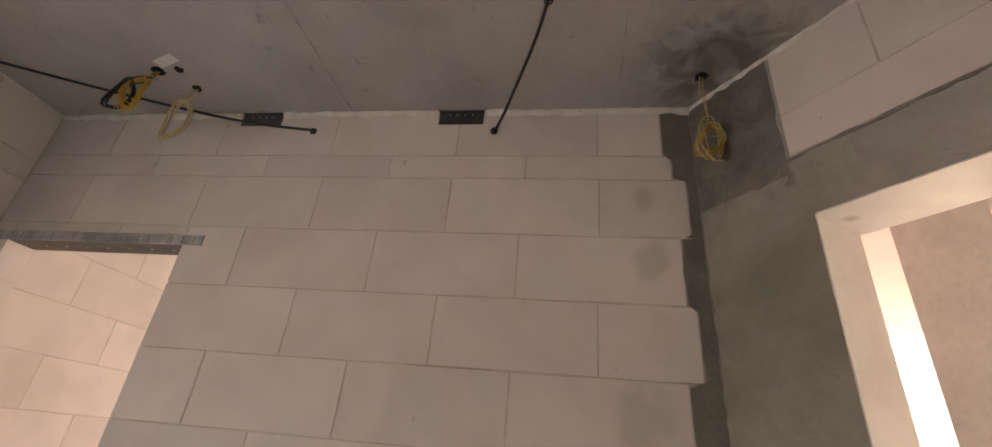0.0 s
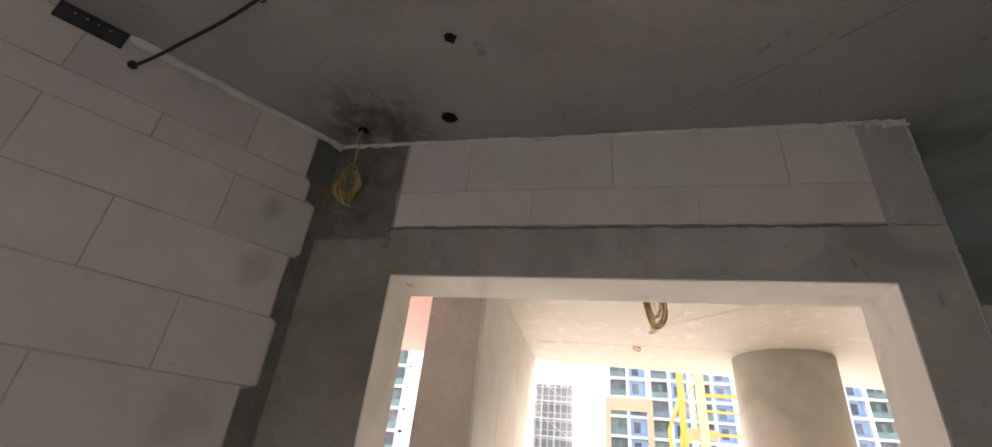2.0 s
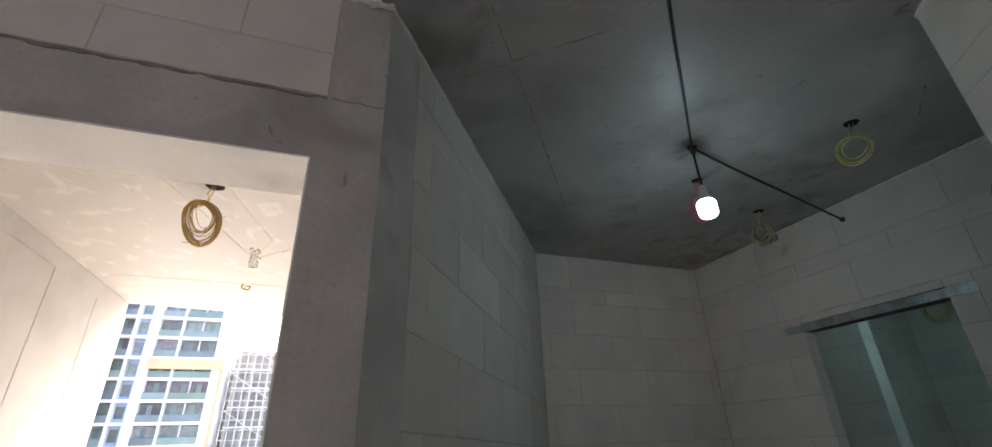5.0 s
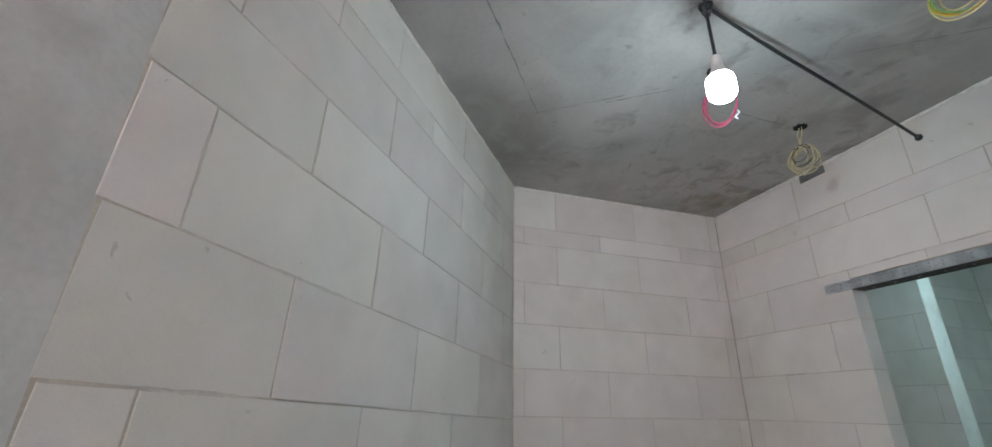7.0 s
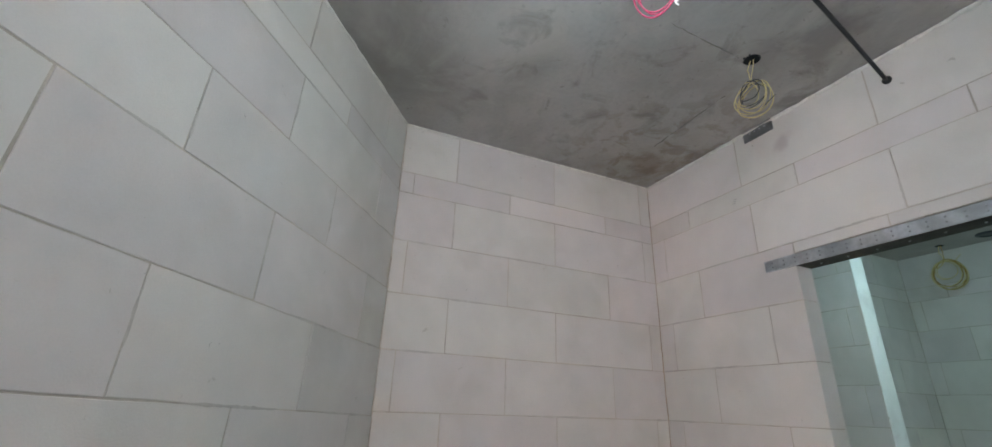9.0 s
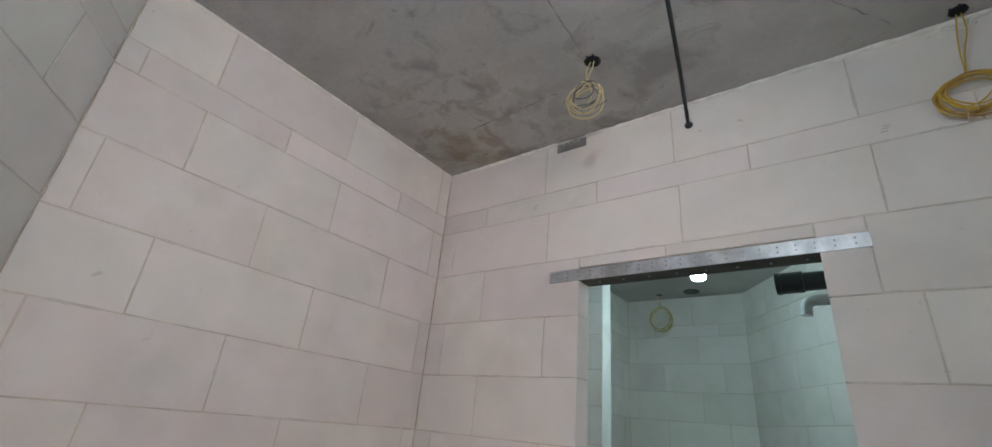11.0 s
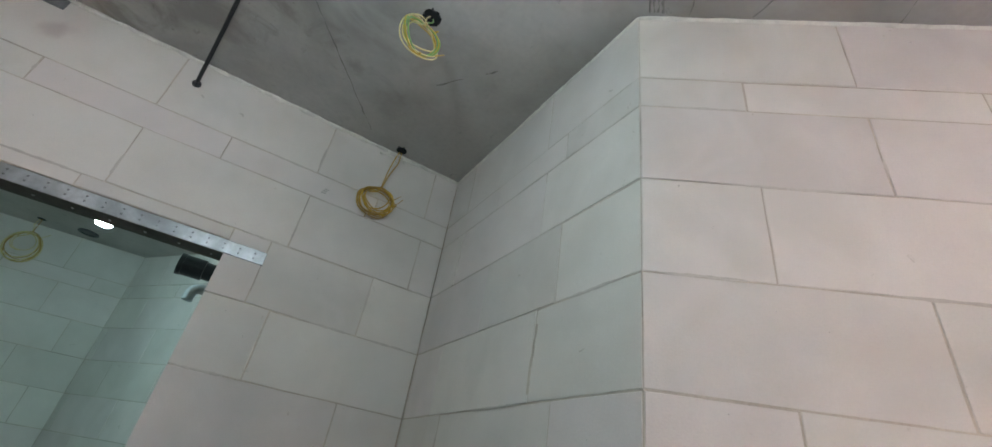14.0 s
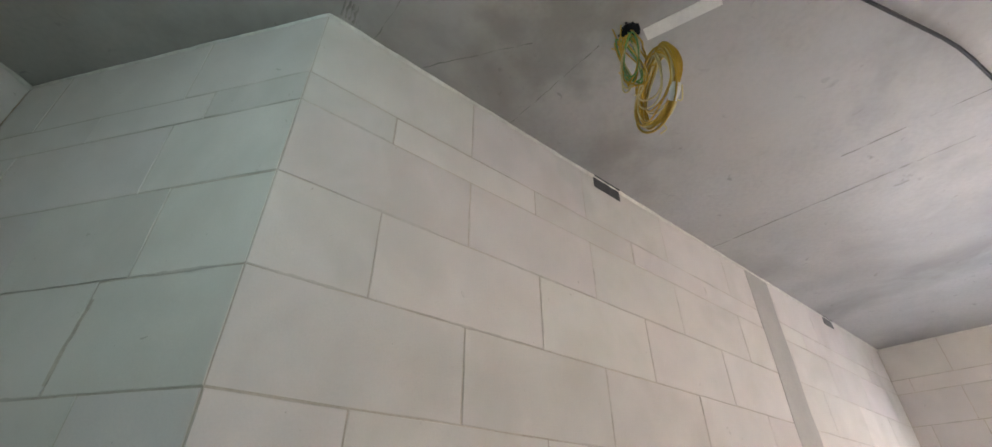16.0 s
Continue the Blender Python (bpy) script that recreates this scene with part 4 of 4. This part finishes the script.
# ---- fittings on the ceiling and walls ----
def ceiling_box(x, y, r=0.036, z=H):
    """A plastic wiring box cast into the slab: a thin rim and a black plug painting its dark mouth."""
    rnd = random.Random(f"box {x:.2f} {y:.2f}")
    th = new("ceiling_box")
    th.location = (x, y, z)
    part("rim", lathe(bmesh.new(), [(r * 0.9, 0.0), (r * 0.93, -0.002), (r * 0.82, -0.0032), (r * 0.8, -0.001)], (0, 0, 0), 20), M_BLACK, th)
    bm = bmesh.new()
    ring = [(r * rnd.uniform(0.74, 1.02), 2 * math.pi * k / 22) for k in range(22)]
    top = [bm.verts.new((q * math.cos(a), q * math.sin(a), 0.0005)) for q, a in ring]
    low = [bm.verts.new((0.94 * q * math.cos(a), 0.94 * q * math.sin(a), -0.0045)) for q, a in ring]
    for k in range(22):
        bm.faces.new((top[k], top[(k + 1) % 22], low[(k + 1) % 22], low[k]))
    bm.faces.new(low[::-1])
    part("mouth", bm, M_VOID, th, "ragged black plug in the colour of a shaded mouth")
    for k in range(2):
        a = rnd.uniform(0, 6.28)
        part("lug", tube(bmesh.new(), [(r * math.cos(a), r * math.sin(a), 0.0), (r * 1.05 * math.cos(a), r * 1.05 * math.sin(a), -0.004)], [0.005, 0.0035], 7), M_BLACK, th)
    return tagged(th, "round black plastic wiring box cast into the ceiling", "wiring box", group="ceiling wiring boxes")


def coil(hole, centre, rx, rz, face, turns, mats, label, r=0.0028, seed=1, tape=None, tilt=0.0, inner=0.15, sway=0.22, spread=0.012, ends=3):
    """A hanging coil of wire: loops about a horizontal axis, a tail to its hole, loose ends and a wrap of tape."""
    rnd = random.Random(seed)
    th = new("wire_coil")
    cx, cy, cz = centre
    th.location = centre
    ax = Vector((math.cos(face), math.sin(face), 0))
    dp = Vector((-math.sin(face), math.cos(face), 0))
    per = max(1, turns // len(mats))
    for mi, mt in enumerate(mats):
        pts = []
        cur = None
        ph = rnd.uniform(0, 6.28)
        for i in range(per):
            q = rnd.uniform(0.55, 0.75) if rnd.random() < inner else rnd.uniform(0.9, 1.07)
            nxt = (rx * q * rnd.uniform(0.94, 1.04), rz * q, rnd.uniform(-spread, spread), tilt + rnd.uniform(-sway, sway), rnd.uniform(-0.09, 0.09) * rx, 0.0)
            nxt = (*nxt[:5], (rz - nxt[1]) * 0.75 + rnd.uniform(-0.07, 0.07) * rz)
            cur = cur or nxt
            for k in range(28):
                f = k / 28
                a, b, off, tl, dx, dz = [p + (q - p) * f for p, q in zip(cur, nxt)]
                t = ph + 2 * math.pi * f
                u, w = a * math.cos(t) + dx, b * math.sin(t) + dz
                u2, w2 = u * math.cos(tl) - w * math.sin(tl), u * math.sin(tl) + w * math.cos(tl)
                pts.append(ax * u2 + Vector((0, 0, w2)) + dp * (off + 0.010 * math.sin(t * 2 + ph)))
            cur = nxt
        part("winding", tube(bmesh.new(), pts, r, 5), mt, th, smooth=True)
    tail = Vector(hole) - Vector(centre)
    for k in range(2):
        s = (k - 0.5) * 0.012
        part("tail", tube(bmesh.new(), smooth_path([tail + ax * s, tail * 0.75 + Vector((0.012 * s, 0.01, 0)) + ax * 2 * s, tail * 0.4 + Vector((0, 0, rz * 0.55)) + ax * s, Vector((0, 0, rz * 0.9)), ax * (rx * 0.5) + Vector((0, 0, rz * 0.5))], 6), r, 5), mats[k % len(mats)], th, smooth=True)
    for k in range(ends):
        t = rnd.uniform(2.2, 5.2)
        p = ax * (rx * math.cos(t)) + Vector((0, 0, rz * math.sin(t)))
        part("loose_end", tube(bmesh.new(), smooth_path([p, p * 1.15 + dp * 0.02, p * 1.3 + Vector((rnd.uniform(-0.03, 0.03), rnd.uniform(-0.03, 0.03), rnd.uniform(-0.01, 0.05)))], 5), r * 0.8, 5), mats[-1], th, smooth=True)
    if tape:
        t = tape
        p = ax * (rx * math.cos(t)) + Vector((0, 0, rz * math.sin(t)))
        q = ax * (-rx * math.sin(t)) + Vector((0, 0, rz * math.cos(t)))
        q = q.normalized() * 0.026
        part("tape", tube(bmesh.new(), [p - q, p - q * 0.3, p + q * 0.4, p + q], [0.013, 0.017, 0.016, 0.012], 8), M_TAPE, th, "wrap of white tape", smooth=True)
    return tagged(th, label, "wire coil", group="wire coils")


NA = math.atan2(HA[1] - AB[1], HA[0] - AB[0])
# main room
ceiling_box(1.488, 0.968, 0.026)
coil((1.488, 0.968, 2.8), (1.515, 0.985, 2.515), 0.042, 0.095, NA + 0.5, 14, [M_YELLOW, M_CREAM], "bundle of yellow wire hanging in the corner", seed=3, tilt=0.35, sway=0.55, r=0.0024)
ceiling_box(1.436, 0.543)
ceiling_box(1.03, 0.428, 0.022)
ceiling_box(-0.43, 2.246, 0.03)
coil((-0.43, 2.246, 2.8), (-0.47, 2.25, 2.66), 0.05, 0.085, NA, 12, [M_YELLOW], "yellow wire coil with a black loop hanging from the ceiling", seed=4)
coil((-0.43, 2.246, 2.8), (-0.53, 2.30, 2.66), 0.055, 0.08, NA, 5, [M_BLACK], "black wire coil hanging from the ceiling", seed=5, r=0.004, ends=1)
ceiling_box(-0.348, 2.18, 0.02)
ceiling_box(-0.279, 2.275, 0.022)
coil((-0.279, 2.275, 2.8), (-0.30, 2.27, 2.60), 0.055, 0.105, NA, 8, [M_CREAM], "pale yellow wire coil hanging from the ceiling", seed=6)
ceiling_box(0.72, -2.128, 0.036)
coil((0.72, -2.128, 2.8), (0.665, -2.08, 2.57), 0.128, 0.12, radians(22), 24, [M_YELLOW, M_YELLOW, M_CREAM], "thick yellow wire coil bound with white tape", seed=7, tape=5.3, r=0.0032, spread=0.02)
coil((0.72, -2.128, 2.8), (0.725, -2.15, 2.645), 0.024, 0.115, NA - 0.9, 12, [M_GREEN, M_CREAM, M_YELLOW], "bunch of green and cream wire tails under the wiring box", seed=8, ends=8, sway=0.35, spread=0.02)

# alcove
ceiling_box(2.494, -3.853, 0.036)
coil((2.494, -3.853, 2.8), (2.53, -3.86, 2.63), 0.078, 0.078, 0.1, 9, [M_CREAM, M_CREAM, M_PLATE], "loose cream wire coil hanging from the ceiling", seed=9, r=0.0022, ends=1, sway=0.6, spread=0.03, inner=0.3)
ceiling_box(1.577, -3.488, 0.036)
coil((1.577, -3.488, 2.8), (1.60, -3.46, 2.65), 0.07, 0.07, 0.3, 9, [M_GREEN, M_CREAM, M_YELLOW], "green and yellow wire coil hanging from the ceiling", seed=10, tilt=0.6, r=0.0026)
ceiling_box(1.386, -4.255, 0.028)
coil((1.386, -4.262, 2.79), (1.425, -4.266, 2.488), 0.08, 0.066, 0.0, 12, [M_YELLOW, M_YELLOW, M_BRONZE], "yellow wire coil hanging against the block wall", seed=14, spread=0.014, r=0.0026, inner=0.25, sway=0.8, ends=7)

ceiling_box(2.276, -3.131, 0.034)
red = coil((2.276, -3.131, 2.8), (2.27, -3.125, 2.612), 0.066, 0.092, radians(43), 3, [M_RED], "small red wire coil with a pale tie behind the lamp", seed=21, r=0.0028, spread=0.006, ends=1)
part("wire_tie", tube(bmesh.new(), smooth_path([(-0.030, -0.022, -0.050), (-0.042, -0.035, -0.040), (-0.046, -0.04, -0.055), (-0.034, -0.03, -0.068), (-0.040, -0.036, -0.082)], 4), 0.0024, 5), M_TAPE, red, "pale wire tie")

# washroom
ceiling_box(3.375, -7.15, 0.03)
coil((3.375, -7.15, 2.8), (3.35, -7.08, 2.535), 0.112, 0.12, 0.0, 10, [M_BRONZE, M_CREAM], "cream wire coil hanging in the washroom", seed=12, r=0.0034, spread=0.03, ends=1)
cap = new("ceiling_vent")
cap.location = (3.05, -7.12, H)
part("flange", lathe(bmesh.new(), [(0.075, 0), (0.075, -0.008), (0.055, -0.012), (0.05, -0.004)], (0, 0, 0), 24), M_PLATE, cap)
tagged(cap, "round grey vent cap in the washroom ceiling", "vent")

# balcony
ceiling_box(2.90, -0.486, 0.05, 2.67)
coil((2.90, -0.486, 2.67), (2.99, -0.44, 2.495), 0.10, 0.12, radians(137), 24, [M_YELLOW, M_YELLOW, M_BRONZE], "tangled yellow wire coil hanging from the balcony soffit", seed=13, r=0.002, spread=0.025, inner=0.4, sway=0.3)
hk = new("ceiling_hook")
hk.location = (4.63, -0.43, 2.67)
part("hook", tube(bmesh.new(), smooth_path([(0, 0, 0), (0, 0.01, -0.03), (0, -0.04, -0.05), (0, -0.05, -0.02), (0, -0.01, -0.02)], 6), 0.006, 6), M_YELLOW, hk)
tagged(hk, "small rusty wire hook in the balcony soffit", "hook")
rnd = random.Random("soffit repair")
fp = bmesh.new()
for i in range(34):
    f = i / 33
    a = Vector((3.78 + 0.36 * f + rnd.uniform(-0.02, 0.02), -0.60 + 0.05 * f + rnd.uniform(-0.018, 0.018), 2.669))
    tube(fp, [a, a + Vector((rnd.uniform(0.01, 0.03), rnd.uniform(-0.015, 0.015), -0.002)), a + Vector((rnd.uniform(0.03, 0.05), rnd.uniform(-0.02, 0.02), 0.0))], [0.004, rnd.uniform(0.007, 0.014), 0.004], 6)
bl = part("filler_patch", fp, M_SEAL)
tagged(bl, "rough white filler patch on the balcony soffit", "filler", kind="structure")

# tape patches on the ceiling
tp = part("plaster_patch", boxes((-0.02, 0.22, -0.025, 0.025, H - 0.002, H + 0.001)), M_TAPE)
tp.matrix_world = Matrix.Translation((0.70, -2.06, 0)) @ Matrix.Rotation(radians(72), 4, "Z")
tagged(tp, "white plaster strip beside the wiring box", "plaster patch", kind="structure")
tp = part("plaster_patch", boxes((0, 0.12, -0.022, 0.022, H - 0.002, H + 0.001)), M_TAPE)
tp.matrix_world = Matrix.Translation((-0.43, 2.20, 0)) @ Matrix.Rotation(radians(-55), 4, "Z")
tagged(tp, "white plaster strip beside the wiring box", "plaster patch", kind="structure")


# black cable from wall to wall and the hanging lamp
def cable(pts, label, r=0.0065):
    th = new("power_cable")
    path = smooth_path(pts, 10)
    part("sheath", tube(bmesh.new(), path, r, 8), M_BLACK, th, smooth=True)
    return th, tagged(th, label, "cable")


def clip(th, p, k=1.0):
    bm = bmesh.new()
    for i in range(int(3 + 4 * (k - 1))):
        tube(bm, [Vector(p) + Vector((0.012 * k * math.cos(a + i), 0.012 * k * math.sin(a + 0.7 * i), -0.008 * i + 0.006 * math.sin(2 * a))) for a in [q * 0.7 for q in range(9)]], 0.003 * k, 5)
    part("tie", bm, M_BLACK, th)


HK1, HK2, MID, BB = (0.789, 1.0, 2.786), (0.93, -1.776, 2.786), (-0.05, -0.43, 2.775), (1.982, -2.842, 2.785)
A2, A1, EC = (0.933, 1.60, 2.69), (0.24, 2.115, 2.695), (2.258, -4.292, 2.685)
th, _ = cable([A2, (0.90, 1.42, 2.722), HK1, (0.5, 0.4, 2.765), MID, (0.45, -1.13, 2.775), HK2, (1.45, -2.31, 2.775), BB], "black power cable tied along the ceiling")
clip(th, HK1), clip(th, HK2), clip(th, BB, 1.8)
th, _ = cable([A1, (-0.1, 2.30, 2.72), (-0.6, 2.47, 2.755), (-1.15, 2.60, 2.78)], "black power cable sagging from the wall to the ceiling")
th, _ = cable([BB, (2.05, -3.2, 2.752), (2.17, -3.85, 2.71), EC], "black power cable from the lamp to the wall", 0.0075)
for p, q in ((A2, (0.933, 1.617)), (A1, (0.242, 2.124)), (EC, (2.258, -4.3))):
    gr = new("cable_grommet")
    gr.location = (q[0], q[1], p[2])
    gr.rotation_euler = (0, 0, math.atan2(p[1] - q[1], p[0] - q[0]))
    part("ring", tube(bmesh.new(), [(-0.005, 0, 0), (0.006, 0, 0), (0.012, 0, 0)], [0.017, 0.017, 0.011], 12), M_BLACK, gr)
    tagged(gr, "black rubber grommet where the cable enters the wall", "grommet", group="cable grommets")

def hanging_lamp(x, y, glowing, colour, watts, label, rise=0.0):
    """A bare bulb in a lamp holder on a black cord."""
    lamp = new("hanging_lamp")
    lamp.location = (x, y, rise)
    part("cord", tube(bmesh.new(), smooth_path([(0.007, -0.007, 2.785 - rise), (0.002, 0.0, 2.68), (0, 0, 2.545)], 5), 0.006, 6), M_BLACK, lamp)
    socket = part("socket", lathe(bmesh.new(), [(0.012, 2.548), (0.019, 2.54), (0.020, 2.50), (0.026, 2.485), (0.035, 2.466), (0.039, 2.458)], (0, 0, 0), 18), M_SOCKET, lamp, "white lamp holder")
    part("bulb", lathe(bmesh.new(), [(0.039, 2.458), (0.044, 2.452), (0.046, 2.44), (0.046, 2.402), (0.043, 2.386), (0.034, 2.376), (0.013, 2.373)], (0, 0, 0), 24), glowing, socket, "glowing cylindrical bulb", smooth=True)
    tagged(lamp, label, "lamp")
    bl = new("bulb_light", bpy.data.lights.new("bulb_light", "POINT"))
    bl.data.energy, bl.data.color, bl.data.shadow_soft_size = watts, colour, 0.05
    bl.location = (x, y, 2.335 + rise)


hanging_lamp(1.975, -2.835, M_BULB, (0.48, 0.82, 1.0), BULB, "lit white bulb hanging from a black cord")
hanging_lamp(2.581, -5.54, M_LAMP, (0.38, 0.85, 1.0), BATH, "lit white bulb hanging in the washroom", rise=0.02)

pipe = new("waste_pipe")
pipe.location = (0, -5.5, 2.31)
part("barrel", tube(bmesh.new(), [(1.22, 0, 0), (2.02, 0, 0), (2.021, 0, 0), (2.15, 0, 0)], [0.052, 0.052, 0.06, 0.06], 20), M_PIPE, pipe)
part("collar", tube(bmesh.new(), [(2.13, 0, 0), (2.155, 0, 0)], [0.064, 0.064], 20), M_PIPE, pipe)
tagged(pipe, "black plastic waste pipe under the washroom ceiling", "pipe")
elb = new("pipe_elbow")
elb.location = (1.98, -5.45, 2.17)
part("bend", tube(bmesh.new(), smooth_path([(-0.7, 0, 0.02), (-0.1, 0, 0.02), (0.03, 0, 0.01), (0.05, 0, -0.06)], 5), 0.029, 12), M_ELBOW, elb)
tagged(elb, "shiny metal pipe elbow below the black pipe", "pipe")


def bracket(p0, p1, s0, s1, zb, dark, label, screws=True):
    th = new("fixing_plate")
    th.matrix_world = wall_pose(p0, p1)
    plate = part("plate", bevelled(boxes((s0, s1, 0.001, 0.005, zb, H - 0.001)), 0.001, 1), M_PLATE if dark else M_ZINC, th)
    part("flange", boxes((s0, s1, 0.0055, 0.014, H - 0.006, H - 0.0025)), M_PLATE if dark else M_ZINC, th)
    for i in range(4 if screws else 0):
        x = s0 + (s1 - s0) * (0.25 + 0.17 * i)
        part("screw", tube(bmesh.new(), [(x, 0.005, H - 0.022), (x, 0.008, H - 0.022)], [0.005, 0.003], 8), M_GALV, plate)
    return tagged(th, label, "fixing plate", group="wall fixing plates")


bracket(AB, HA, 1.86, 2.07, 2.728, True, "dark steel fixing plate at the top of the block wall")
bracket(AB, HA, 0.88, 1.085, 2.728, True, "dark steel fixing plate at the top of the block wall")
bracket(EF, DE, 1.70, 1.865, 2.738, False, "galvanised steel fixing plate at the top of the block wall")
bracket(GH, FG, LG - 1.46, LG - 1.275, 2.735, True, "dark steel fixing plate at the top of the block wall", False)
bracket(GH, FG, LG - 4.08, LG - 3.90, 2.735, True, "dark steel fixing plate at the top of the block wall", False)
